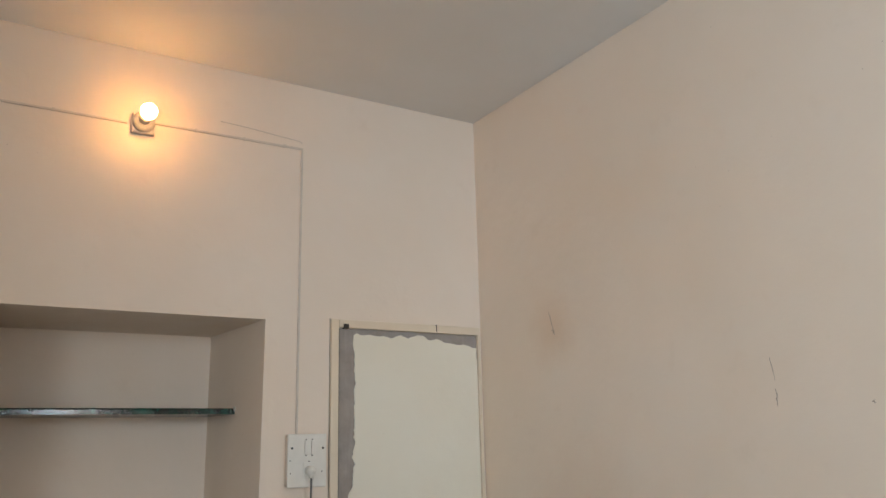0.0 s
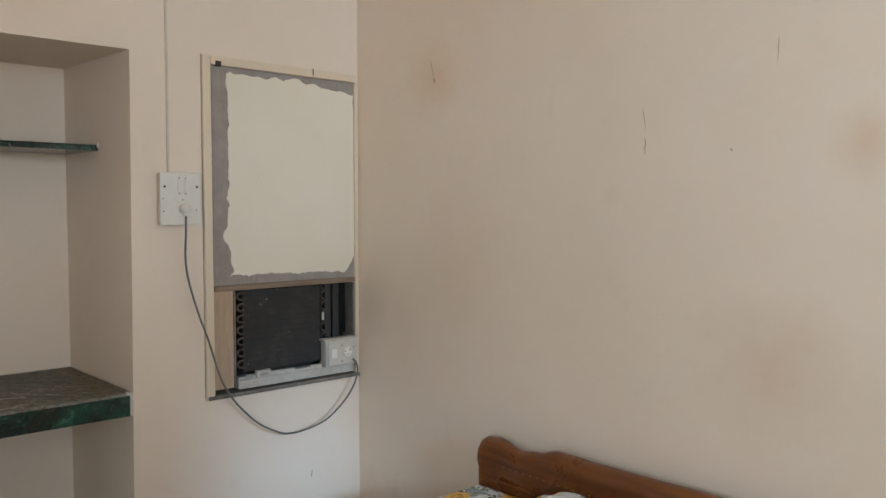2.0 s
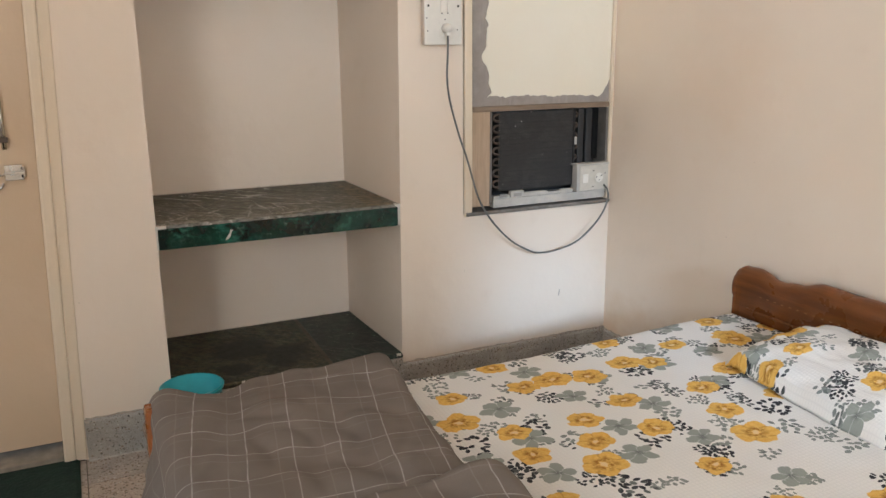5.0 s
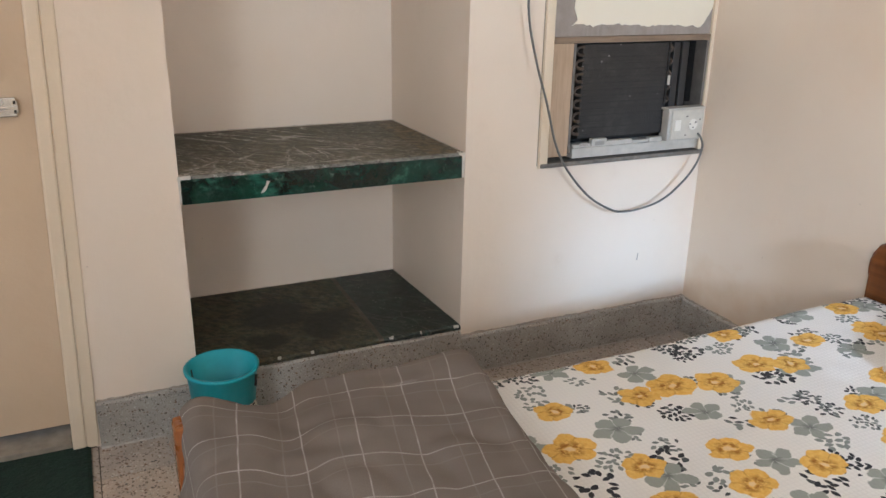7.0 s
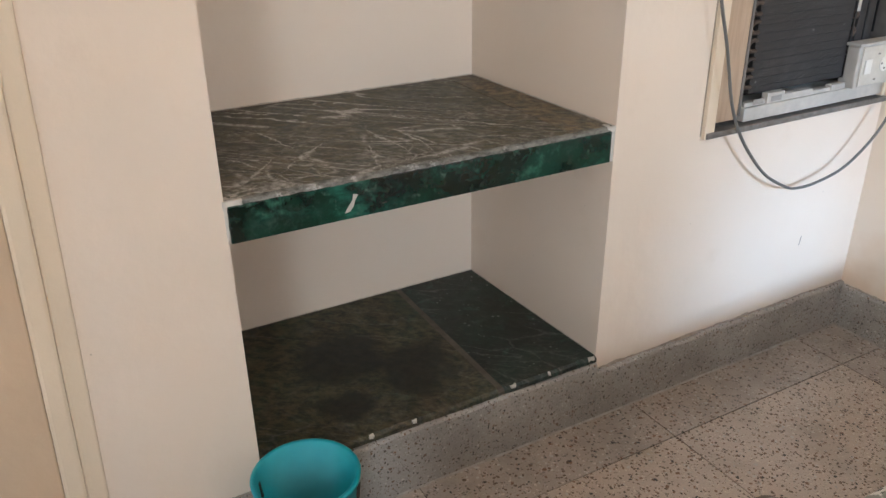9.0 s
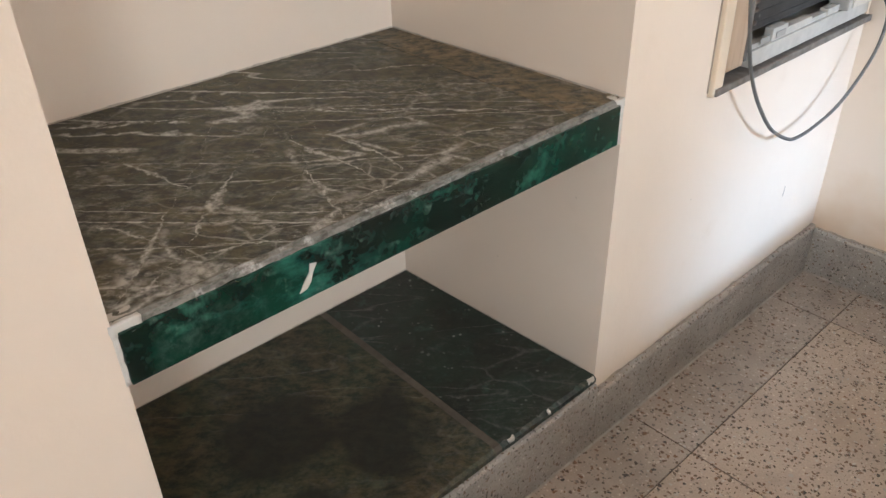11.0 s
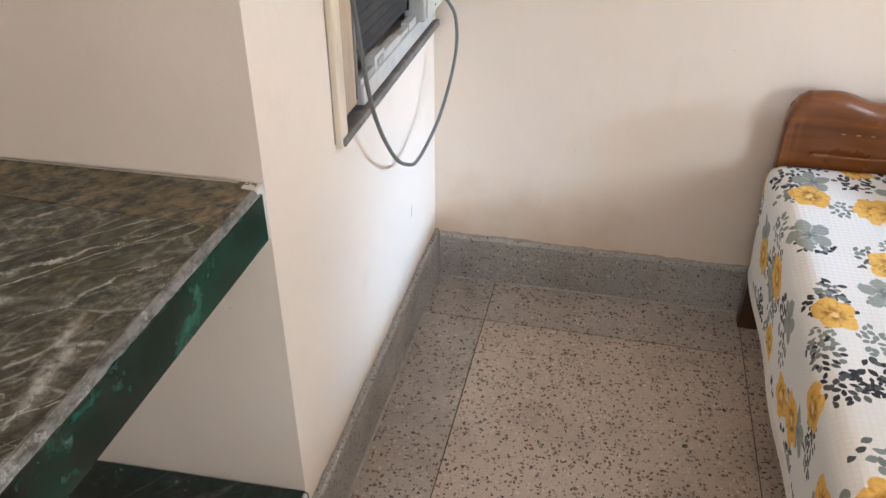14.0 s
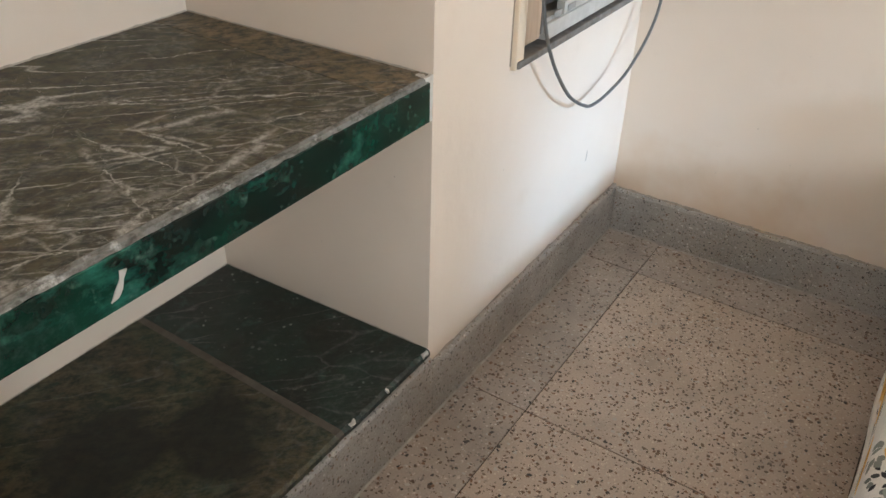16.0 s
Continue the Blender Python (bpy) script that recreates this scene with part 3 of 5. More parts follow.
def prism(bm, low, high, z0, z1):
    """A solid between two flat outlines."""
    outline = low
    a, b = ([bm.verts.new((x, y, z)) for x, y in o] for o, z in ((low, z0), (high, z1)))
    bm.faces.new(a), bm.faces.new(b)
    for i in range(len(outline)):
        j = (i + 1) % len(outline)
        bm.faces.new((a[i], a[j], b[j], b[i]))
    return bm


north = tagged(link("wall_north", prism(boxes(
    (XL, D0, YW, BK, 0, ZC), (D0, D1, YW, BK, DZ, ZC), (D1, N0, YW, BK, 0, ZC),
    (N0, NT, YW, BK, 0, NZ0), (N0, NT, YW, BK, NZ1, ZC), (N0, NT, NB, BK, NZ0, NZ1),
    (NT, A0, YW, BK, 0, ZC), (A0, A1, YW, BK, 0, AZ0), (A0, A1, YW, BK, AZ1, ZC), (A1, XW, YW, BK, 0, ZC),
), [(NT, YW), (NT, NB), (NE, NB), (N1, YW)], [(NT, YW), (NT, NB), (NE, NB), (NT - 0.001, YW)], NZ0, NZ1), WALL), "cream painted wall with a deep niche, a door and an air conditioner opening", "wall", kind="structure")
east = tagged(link("wall_east", boxes((XW, XW + 0.2, YS - 0.2, BK, 0, ZC)), WALL_STAINED_SHADED), "plain cream painted wall behind the bed", "wall", kind="structure")
# both openings are unseen, added as places for the two west lamps
V0, V1 = 2.02, 2.80
west = tagged(link("wall_west", boxes((XL - 0.2, XL, YS - 0.2, -0.90, 0, ZC), (XL - 0.2, XL, 0.20, V0, 0, ZC), (XL - 0.2, XL, -0.90, 0.20, 0, 0.95), (XL - 0.2, XL, -0.90, 0.20, 2.12, ZC), (XL - 0.2, XL, V1, BK, 0, ZC), (XL - 0.2, XL, V0, V1, 2.06, ZC)), WALL), "unseen cream painted wall with assumed openings for the added lamps", "wall", kind="structure")
# assumed, unseen opening; its sill is raised to keep sun off the pillows
S0, S1, SZ, SB = 0.97, 1.44, 2.16, 1.50
south = tagged(link("wall_south", boxes(
    (XL, S0, YS - 0.2, YS, 0, ZC), (S1, XW, YS - 0.2, YS, 0, ZC), (S0, S1, YS - 0.2, YS, SZ, ZC), (S0, S1, YS - 0.2, YS, 0, SB),
), WALL), "unseen cream painted wall with an assumed opening sized to shape the daylight", "wall", kind="structure")
P0, P1, PY = 0.20, 1.25, -3.25         # added, unseen passage that narrows the south light: outer opening and end
tagged(link("wall_beam_baffle", boxes(
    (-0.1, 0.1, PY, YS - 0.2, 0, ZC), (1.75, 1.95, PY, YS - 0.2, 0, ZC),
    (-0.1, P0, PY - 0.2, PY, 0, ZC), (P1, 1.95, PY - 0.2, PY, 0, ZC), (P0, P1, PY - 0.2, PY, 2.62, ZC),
), WALL), "unseen cream walls added to narrow the south light", "wall", kind="structure")
tagged(link("ceiling_beam_baffle", boxes((-0.1, 1.95, PY - 0.2, YS - 0.2, ZC + 0.001, ZC + 0.15)), CEIL), "unseen ceiling added over the light baffle", "ceiling", kind="structure")
tagged(link("ceiling", boxes((XL - 0.2, XW + 0.2, YS - 0.2, BK, ZC + 0.001, ZC + 0.15)), CEIL), "whitewashed flat ceiling", "ceiling", kind="structure")
tagged(link("floor_bed", boxes((XL - 3.2, XW + 3.2, YS - 4.2, BK + 4.0, -0.12, -0.004)), JOINT), "dark bedding under the terrazzo panels", "floor", kind="structure")


# ---- niche slabs ----
def slab(name, x0, x1, y0, y1, z0, z1, mat, parent, label, wave=0.0, rise=0.012):
    """A stone slab with a chipped front edge, a little higher at the back."""
    bm = bmesh.new()
    nx = 60
    rnd = random.Random(name)
    top, bot = [], []
    for i in range(nx + 1):
        x = x0 + (x1 - x0) * i / nx
        dy = wave * (noise.noise(Vector((x * 25, 1.7, 0))) + 0.5 * rnd.uniform(-1, 1))
        top.append([bm.verts.new((x, y0 + 0.006 + dy, z1)), bm.verts.new((x, y1, z1 + rise))])
        bot.append([bm.verts.new((x, y0, z1 - 0.005 - abs(dy) * 0.6)), bm.verts.new((x, y0, z0)), bm.verts.new((x, y1, z0 + rise))])
    for i in range(nx):
        a, b, c, d = top[i], top[i + 1], bot[i], bot[i + 1]
        bm.faces.new((a[0], b[0], b[1], a[1]))
        bm.faces.new((c[0], d[0], b[0], a[0]))
        bm.faces.new((c[1], d[1], d[0], c[0]))
        bm.faces.new((c[2], d[2], d[1], c[1]))
        bm.faces.new((a[1], b[1], d[2], c[2]))
    for a, c in ((top[0], bot[0]), (top[-1], bot[-1])):
        bm.faces.new((a[0], a[1], c[2], c[1], c[0]))
    return link(name, bm, mat, parent, label)


counter = thing("niche_counter", (0.79, 3.14, 0.66), "dusty green marble counter slab with white veins in the niche", "counter")
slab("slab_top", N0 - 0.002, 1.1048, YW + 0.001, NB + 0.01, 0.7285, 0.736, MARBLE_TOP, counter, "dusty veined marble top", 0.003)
slab("slab_end", 1.1054, N1 + 0.002, YW + 0.001, NB + 0.01, 0.7285, 0.7364, MARBLE_END, counter, "brown dusty marble strip along the side", 0.003)
part("edge_strip", boxes((N0 + 0.004, N1 - 0.006, YW - 0.002, YW + 0.022, 0.660, 0.7275), bevel=0.002), MARBLE_EDGE, counter, "polished dark green marble edge strip")
part("slab_underside", boxes((N0, N1, YW + 0.023, NB, 0.668, 0.728)), WALL, counter, "cream painted underside")
for x0, x1, z0, z1 in ((N0 - 0.003, N0 + 0.030, 0.722, 0.7365), (N1 - 0.016, N1 + 0.003, 0.724, 0.7370), (N0 - 0.002, N0 + 0.0035, 0.662, 0.7235), (N1 - 0.0055, N1 + 0.002, 0.660, 0.7255)):
    bm = bmesh.new()
    box(bm, x0, x1, YW - 0.0012, YW + 0.022, z0, z1)
    bmesh.ops.subdivide_edges(bm, edges=list(bm.edges), cuts=5, use_grid_fill=True)
    for v in bm.verts:
        v.co += 0.0016 * noise.noise_vector(v.co * 150)
    part("plaster_patch", bm, PLASTER, counter, "rough white plaster at the slab end", True)
bm = bmesh.new()
rows = []
for i in range(161):
    x = N0 + 0.004 + (N1 - N0 - 0.010) * i / 160
    w = 0.0015 + 0.006 * max(0.0, 0.1 + noise.noise(Vector((x * 14, 2.2, 0)))) + 0.003 * noise.noise(Vector((x * 70, 5.0, 0)))
    drop_ = 0.7275 + 0.003 * noise.noise(Vector((x * 45, 9.0, 0)))
    rows.append([bm.verts.new(v) for v in ((x, YW - 0.0012, drop_), (x, YW + 0.001, 0.734), (x, YW + 0.006, 0.7372), (x, YW + 0.006 + max(0.001, w), 0.7368), (x, YW + 0.006 + max(0.001, w), 0.7340), (x, YW + 0.004, drop_))])
for a, b in zip(rows, rows[1:]):
    for j in range(6):
        bm.faces.new((a[j], b[j], b[(j + 1) % 6], a[(j + 1) % 6]))
part("worn_lip", bm, chipped_edge(), counter, "pale chipped front lip")
bm = bmesh.new()
vs = [bm.verts.new((0.614 + dx, YW - 0.0035, 0.687 + dz)) for dx, dz in ((-0.014, -0.014), (-0.004, -0.012), (0.003, -0.004), (0.006, 0.006), (0.013, 0.017), (0.004, 0.019), (0.002, 0.008), (-0.006, -0.002))]
f = bm.faces.new(vs)
ret = bmesh.ops.extrude_face_region(bm, geom=[f])
bmesh.ops.translate(bm, verts=[v for v in ret["geom"] if isinstance(v, bmesh.types.BMVert)], vec=(0, 0.002, 0))
part("chip", bm, PLASTER, counter, "white chip in the marble edge")

ledge = thing("niche_floor_slab", (0.79, 3.14, NZ0), "dark green marble slabs on the niche bottom, with dust rings", "slab")
slab("slab_left", N0 - 0.001, 0.934, YW - 0.004, NB + 0.01, NZ0, NZ0 + 0.016, MARBLE_LOW, ledge, "grimy dark marble slab", 0.003)
slab("slab_right", 0.950, N1 + 0.001, YW - 0.004, NB + 0.01, NZ0, NZ0 + 0.016, MARBLE_DARK, ledge, "dark green marble slab", 0.003)
slab("grout", 0.933, 0.951, YW - 0.003, NB + 0.009, NZ0, NZ0 + 0.0148, plain("brown_grout", (0.135, 0.113, 0.088), 0.8, 0, 0.35, 45), ledge, "brown cement joint")
for x0, w in ((0.968, 0.012), (1.186, 0.018), (0.72, 0.007), (0.62, 0.008), (1.07, 0.006)):
    bm = bmesh.new()
    box(bm, x0, x0 + w, YW - 0.0052, YW + 0.001, NZ0 + 0.009, NZ0 + 0.0168)
    bmesh.ops.subdivide_edges(bm, edges=list(bm.edges), cuts=3, use_grid_fill=True)
    for v in bm.verts:
        v.co += 0.0035 * noise.noise_vector(v.co * 120)
    part("paint_blob", bm, PLASTER, ledge, "spot of white paint on the edge", True)

shelf = thing("niche_shelf", (0.79, 3.28, 1.54), "thin dark stone shelf high in the niche", "shelf")
slab("board", N0 - 0.002, N1 + 0.002, 3.125, NB + 0.01, 1.535, 1.556, MARBLE_EDGE, shelf, "", 0.002, 0.0)
bm = boxes((N1 - 0.012, N1 + 0.002, 3.121, 3.137, 1.546, 1.562), bevel=0.002)
part("plaster_patch", bm, PLASTER, shelf, "dab of white plaster at the end")


# ---- skirting ----
GROUTLINE = plain("pale_cement_line", (0.50, 0.46, 0.41), 0.8, 0, 0.35, 50, 0.0006)


def skirting(name, p0, p1, out, height, seed):
    """A terrazzo strip along a wall, with an uneven painted top edge."""
    bm = bmesh.new()
    p0, p1, out = Vector((*p0, 0)), Vector((*p1, 0)), Vector((*out, 0))
    n = max(6, int((p1 - p0).length / 0.012))
    rows = []
    for i in range(n + 1):
        p = p0.lerp(p1, i / n)
        z = height + 0.005 * noise.noise(p * 9 + Vector((seed, 0, 0))) + 0.0035 * noise.noise(p * 55 + Vector((0, seed, 0)))
        rows.append([bm.verts.new(p + out * t + Vector((0, 0, zz))) for t, zz in ((0.013, -0.003), (0.012, z - 0.006), (0.008, z), (-0.01, z + 0.001), (-0.01, -0.003))])
    for a, b in zip(rows, rows[1:]):
        for j in range(5):
            bm.faces.new((a[j], b[j], b[(j + 1) % 5], a[(j + 1) % 5]))
    bm.faces.new(rows[0]), bm.faces.new(rows[-1])
    ob = link(name, bm, SKIRT)
    bm = bmesh.new()
    rows = []
    for i in range(n + 1):
        p = p0.lerp(p1, i / n)
        w = 0.0165 + 0.0018 * noise.noise(p * 40 + Vector((seed, 3, 0)))
        rows.append([bm.verts.new(p + out * t + Vector((0, 0, zz))) for t, zz in ((0.0125, 0.0032), (w, 0.0006), (w, -0.002), (0.0125, -0.002))])
    for a, b in zip(rows, rows[1:]):
        for j in range(4):
            bm.faces.new((a[j], b[j], b[(j + 1) % 4], a[(j + 1) % 4]))
    bm.faces.new(rows[0]), bm.faces.new(rows[-1])
    part("joint_line", bm, GROUTLINE, ob, "thin pale cement line at the floor")
    return tagged(ob, "grey terrazzo skirting with a ragged painted top edge", "baseboard", kind="structure")


skirting("baseboard_1", (0.1215, YW), (N0 + 0.002, YW), (0, -1), 0.137, 1)
skirting("baseboard_2", (N0 + 0.003, YW), (N1 - 0.002, YW), (0, -1), NZ0 - 0.001, 2)
skirting("baseboard_3", (N1 - 0.001, YW), (XW - 0.001, YW), (0, -1), 0.134, 3)
skirting("baseboard_4", (XW, YW - 0.014), (XW, YS), (-1, 0), 0.126, 4)
skirting("baseboard_5", (XL, V0), (XL, YS), (1, 0), 0.137, 5)
skirting("baseboard_6", (XL + 0.014, YW), (D0 - 0.03, YW), (0, -1), 0.137, 6)


def grubby_line(wall, p0, p1, out, height, seed, rise=0.0, tall=1.0):
    """A thin ragged brown line where the wall paint ends over the skirting."""
    bm = bmesh.new()
    p0, p1, out = Vector((*p0, 0)), Vector((*p1, 0)), Vector((*out, 0))
    n = int((p1 - p0).length / 0.006)
    rnd = random.Random(seed)
    rows = []
    for i in range(n + 1):
        p = p0.lerp(p1, i / n) + out * 0.0009
        h = 0.003 + 0.004 * max(0.0, noise.noise(p * 7 + Vector((seed, 0, 0))) + 0.2) + 0.006 * max(0.0, noise.noise(p * 38 + Vector((0, seed, 0))) - 0.05) + rnd.uniform(0, 0.0018)
        level = height + rise * i / n
        rows.append([bm.verts.new(p + Vector((0, 0, level - 0.012))), bm.verts.new(p + Vector((0, 0, level + h * tall)))])
    for a, b in zip(rows, rows[1:]):
        bm.faces.new((a[0], b[0], b[1], a[1]))
    part("dirt_line", bm, GRUBBY, wall, "ragged brown line over the skirting")


GRUBBY = plain("grubby_paint_edge", (0.55, 0.45, 0.36), 0.7, 0, 0.35, 60, 0.001)
grubby_line(north, (0.126, YW), (N0 - 0.002, YW), (0, -1), 0.137, 2)
grubby_line(north, (N1 + 0.002, YW), (XW - 0.002, YW), (0, -1), 0.134, 3)
for z in (0.737, NZ0 + 0.0165):
    grubby_line(north, (N0 + 0.002, NB), (NE - 0.002, NB), (0, -1), z + 0.0115, 5, 0.0, 0.45)
    grubby_line(north, (N1 - 0.002, YW + 0.03), (NE, NB - 0.002), (-0.998, -0.063), z, 6, 0.0115, 0.45)
    grubby_line(north, (N0, YW + 0.03), (N0, NB - 0.002), (1, 0), z, 7, 0.0115, 0.45)
grubby_line(east, (XW, YW - 0.015), (XW, 0.2), (-1, 0), 0.126, 4)


# ---- door ----
door = thing("door_1", ((D0 + D1) / 2, 2.96, 0), "closed beige painted flush door with a steel hasp", "door")
tagged(door, kind="structure")
FX = 0.087


def leaning(bm):
    """Slants the jamb's parts outwards towards the top, to fit the camera's view."""
    for v in bm.verts:
        if v.co.x > -0.2:
            v.co.x += 0.036 * (v.co.z - 1.0)
    return bm


part("leaf", leaning(boxes((D0 + 0.05, FX - 0.002, 2.948, 2.982, 0.048, DZ - 0.05), bevel=0.003)), DOORPAINT, door)
fr = part("frame", leaning(boxes(
    (FX, FX + 0.034, YW - 0.010, 3.02, 0, DZ - 0.002), (D0 + 0.03, D0 + 0.058, YW - 0.010, 3.02, 0, DZ - 0.002),
    (D0 + 0.058, FX, YW - 0.010, 3.02, DZ - 0.06, DZ - 0.002), bevel=0.006)), FRAMEPAINT, door, "cream painted wooden frame")
part("architrave", leaning(boxes(
    (FX + 0.0335, FX + 0.066, YW - 0.005, YW + 0.06, 0.004, DZ + 0.01), (D0 - 0.006, D0 + 0.0295, YW - 0.006, YW + 0.06, 0.004, DZ + 0.01), bevel=0.004)), FRAMEPAINT, door, "cream painted plaster fillet")
part("threshold", boxes((D0 + 0.058, FX - 0.037, 2.885, 3.05, 0.0, 0.026), bevel=0.004), plain("worn_cement", (0.34, 0.285, 0.225), 0.8, 0, 0.35, 25, 0.001), door, "worn cement threshold")
hasp = part("hasp", boxes((-0.005, 0.045, 2.936, 2.948, 0.903, 0.949), (0.041, 0.049, 2.936, 2.948, 0.911, 0.941), bevel=0.002), STEEL, door, "bright steel hasp")
part("rib", boxes((-0.007, 0.049, 2.931, 2.937, 0.922, 0.929), bevel=0.001), STEEL, hasp)
for z in (0.911, 0.933):
    part("pin_hole", boxes((0.039, 0.044, 2.9345, 2.9362, z, z + 0.008)), SEAM, hasp)
tube("ring", [(-0.007, 2.94, 0.920), (-0.027, 2.938, 0.917), (-0.037, 2.937, 0.900), (-0.031, 2.936, 0.882), (-0.019, 2.936, 0.883), (-0.011, 2.936, 0.897)], 0.0028, STEEL, hasp)
bolt = part("bolt", lathe([(0.0, 0.0), (0.007, 0.0), (0.007, 0.17), (0.0, 0.17)], (0.004, 2.938, 0.995), steps=16), STEEL, door, "bright steel tower bolt", True)
part("keeper", boxes((-0.008, 0.016, 2.930, 2.948, 1.015, 1.030), bevel=0.002), COPPER, bolt)

mat_ = thing("doormat", (-0.285, 2.64, 0), "dark green coir doormat on the floor before the door", "doormat")
bm = bmesh.new()
g = bmesh.ops.create_grid(bm, x_segments=70, y_segments=60, size=0.5)
for v in bm.verts:
    v.co.x, v.co.y = -0.285 + v.co.x * 0.76, 2.64 + v.co.y * 0.50
    edge = max(abs(v.co.x + 0.285) / 0.38, abs(v.co.y - 2.64) / 0.25)
    v.co.z = 0.011 + 0.0015 * noise.noise(v.co * 160) - (0.006 if edge > 0.985 else 0)
ret = bmesh.ops.extrude_face_region(bm, geom=list(bm.faces))
for v in [v for v in ret["geom"] if isinstance(v, bmesh.types.BMVert)]:
    v.co.z = 0.0005
part("coir_body", bm, GREENMAT, mat_)


# ---- bucket ----
BX, BY = 0.443, 2.757
bucket = thing("waste_bucket", (BX, BY, 0), "teal plastic waste bucket standing beside the niche", "bucket")
H, R0, R1, T = 0.245, 0.072, 0.095, 0.0028
prof = [(R0 - 0.004, 0.0), (R0, 0.003), (R1 - 0.003, H - 0.012), (R1 + 0.003, H - 0.010), (R1 + 0.004, H - 0.002), (R1 + 0.001, H), (R1 - T - 0.003, H - 0.002), (R0 - T, 0.006), (R0 - T - 0.004, 0.005), (0.002, 0.005)]
bm = lathe(prof[:], (BX, BY, 0), steps=64)
part("body", bm, TEAL, bucket, "", True)
for s in (-1, 1):
    bm = boxes((-0.008, 0.004, -0.0035, 0.0035, -0.017, 0.017), bevel=0.0015)
    r = R0 + (R1 - R0) * 0.84
    if s < 0:
        bmesh.ops.scale(bm, vec=(-1, 1, 1), verts=bm.verts)
    bmesh.ops.transform(bm, matrix=Matrix.Translation((BX, BY, 0.205)) @ Matrix.Rotation(radians(150), 4, "Z") @ Matrix.Translation((s * r, 0, 0)) @ Matrix.Rotation(radians(s * 6.5), 4, "Y"), verts=bm.verts)
    part("handle_slot", bm, SEAM, bucket, "dark slot for the handle")
bm = lathe([(0.001, 0), (0.021, 0), (0.021, 0.0012), (0.001, 0.0012)], (0, 0, 0), steps=28)
bmesh.ops.transform(bm, matrix=Matrix.Translation((BX, BY, 0.128)) @ Matrix.Rotation(radians(-38), 4, "Z") @ Matrix.Translation((R0 + (R1 - R0) * 0.535, 0, 0)) @ Matrix.Rotation(radians(83.5), 4, "Y"), verts=bm.verts)
st = part("sticker", bm, LABEL, bucket, "round worn product sticker")
for o, l in ((-0.008, 0.02), (0.0, 0.028), (0.008, 0.018)):
    bm = boxes((-0.0018, 0.0018, -l / 2, l / 2, 0.0012, 0.0016))
    bmesh.ops.transform(bm, matrix=Matrix.Translation((BX, BY, 0.128)) @ Matrix.Rotation(radians(-38), 4, "Z") @ Matrix.Translation((R0 + (R1 - R0) * 0.535, 0, 0)) @ Matrix.Rotation(radians(83.5), 4, "Y") @ Matrix.Translation((o, 0, 0)), verts=bm.verts)
    part("print_bar", bm, SEAM, st)


# ---- air conditioner and its framed opening ----
surround = thing("window_frame", ((A0 + A1) / 2, YW, AZ0), "cream wooden frame with a peeling grey board above an air conditioner", "window frame")
part("stile", boxes((A0, A0 + 0.030, YW - 0.012, YW + 0.10, AZ0 + 0.002, AZ1), bevel=0.003), FRAMEPAINT, surround)
part("stile", boxes((A1 - 0.012, A1, YW - 0.006, YW + 0.10, AZ0 + 0.002, AZ1), bevel=0.002), FRAMEPAINT, surround)
part("head_rail", boxes((A0 + 0.0305, A1 - 0.0125, YW - 0.012, YW + 0.10, AZ1 - 0.030, AZ1), bevel=0.003), FRAMEPAINT, surround)
part("seam", boxes((A0 - 0.0025, A0 - 0.0003, YW - 0.002, YW + 0.02, AZ0 + 0.01, AZ1 + 0.003)), plain("brown_gap", (0.36, 0.29, 0.22), 0.8), surround, "dark gap along the frame")
part("seam", boxes((A0 + 0.0305, A0 + 0.035, YW - 0.0015, YW + 0.02, 1.055, AZ1 - 0.032)), SEAM, surround, "dark gap inside the frame")
part("nick", boxes((1.513, 1.534, YW - 0.0135, YW + 0.0, AZ1 - 0.033, AZ1 - 0.016)), SEAM, surround, "dark notch in the head rail")
part("nick", boxes((1.905, 1.908, YW - 0.0135, YW, AZ1 - 0.026, AZ1 + 0.001)), SEAM, surround, "crack in the head rail")
PB = (A0 + 0.035, A1 - 0.0125, 1.066, AZ1 - 0.031)
board = part("board", boxes((PB[0], PB[1], YW + 0.004, YW + 0.016, PB[2], PB[3])), BOARD, surround, "bare weathered grey board")


def ragged(seed):
    """Outline of the painted field that is left on the board: near the edges but torn."""
    out = []
    rnd = random.Random(seed)

    def torn(t, amp):
        v = amp * (noise.noise(Vector((t * 2.1, seed, 0))) + 0.55 * noise.noise(Vector((t * 6.5, seed, 3))) + 0.3 * noise.noise(Vector((t * 19, seed, 7))))
        return v + rnd.uniform(-0.0012, 0.0012)

    x0, x1, z0, z1 = PB[0] + 0.062, PB[1] - 0.001, PB[2] + 0.036, PB[3] - 0.022
    for i in range(60):
        t = i / 60
        bite = -0.026 * math.exp(-((t - 0.80) / 0.035) ** 2) + 0.022 * math.exp(-((t - 0.99) / 0.05) ** 2)
        out.append((x0 + torn(t * 5 + 11, 0.014) + bite, z1 + (z0 - z1) * t))
    for i in range(50):
        t = i / 50
        out.append((x0 + (x1 - x0) * t, z0 + torn(t * 5 + 31, 0.012) - 0.012 * t + (0.0 if t < 0.93 else (t - 0.93) * 0.75)))
    for i in range(20):
        t = i / 20
        out.append((x1 + (0.0 if t < 0.94 else -0.004), z0 + 0.05 + (z1 - z0 - 0.07) * t))
    for i in range(50):
        t = 1 - i / 50
        out.append((x0 + (x1 - x0) * t, z1 + torn(t * 6 + 51, 0.010) - 0.026 * max(0, t - 0.55) / 0.45 + 0.008 * math.exp(-((t - 0.52) / 0.1) ** 2)))
    return out


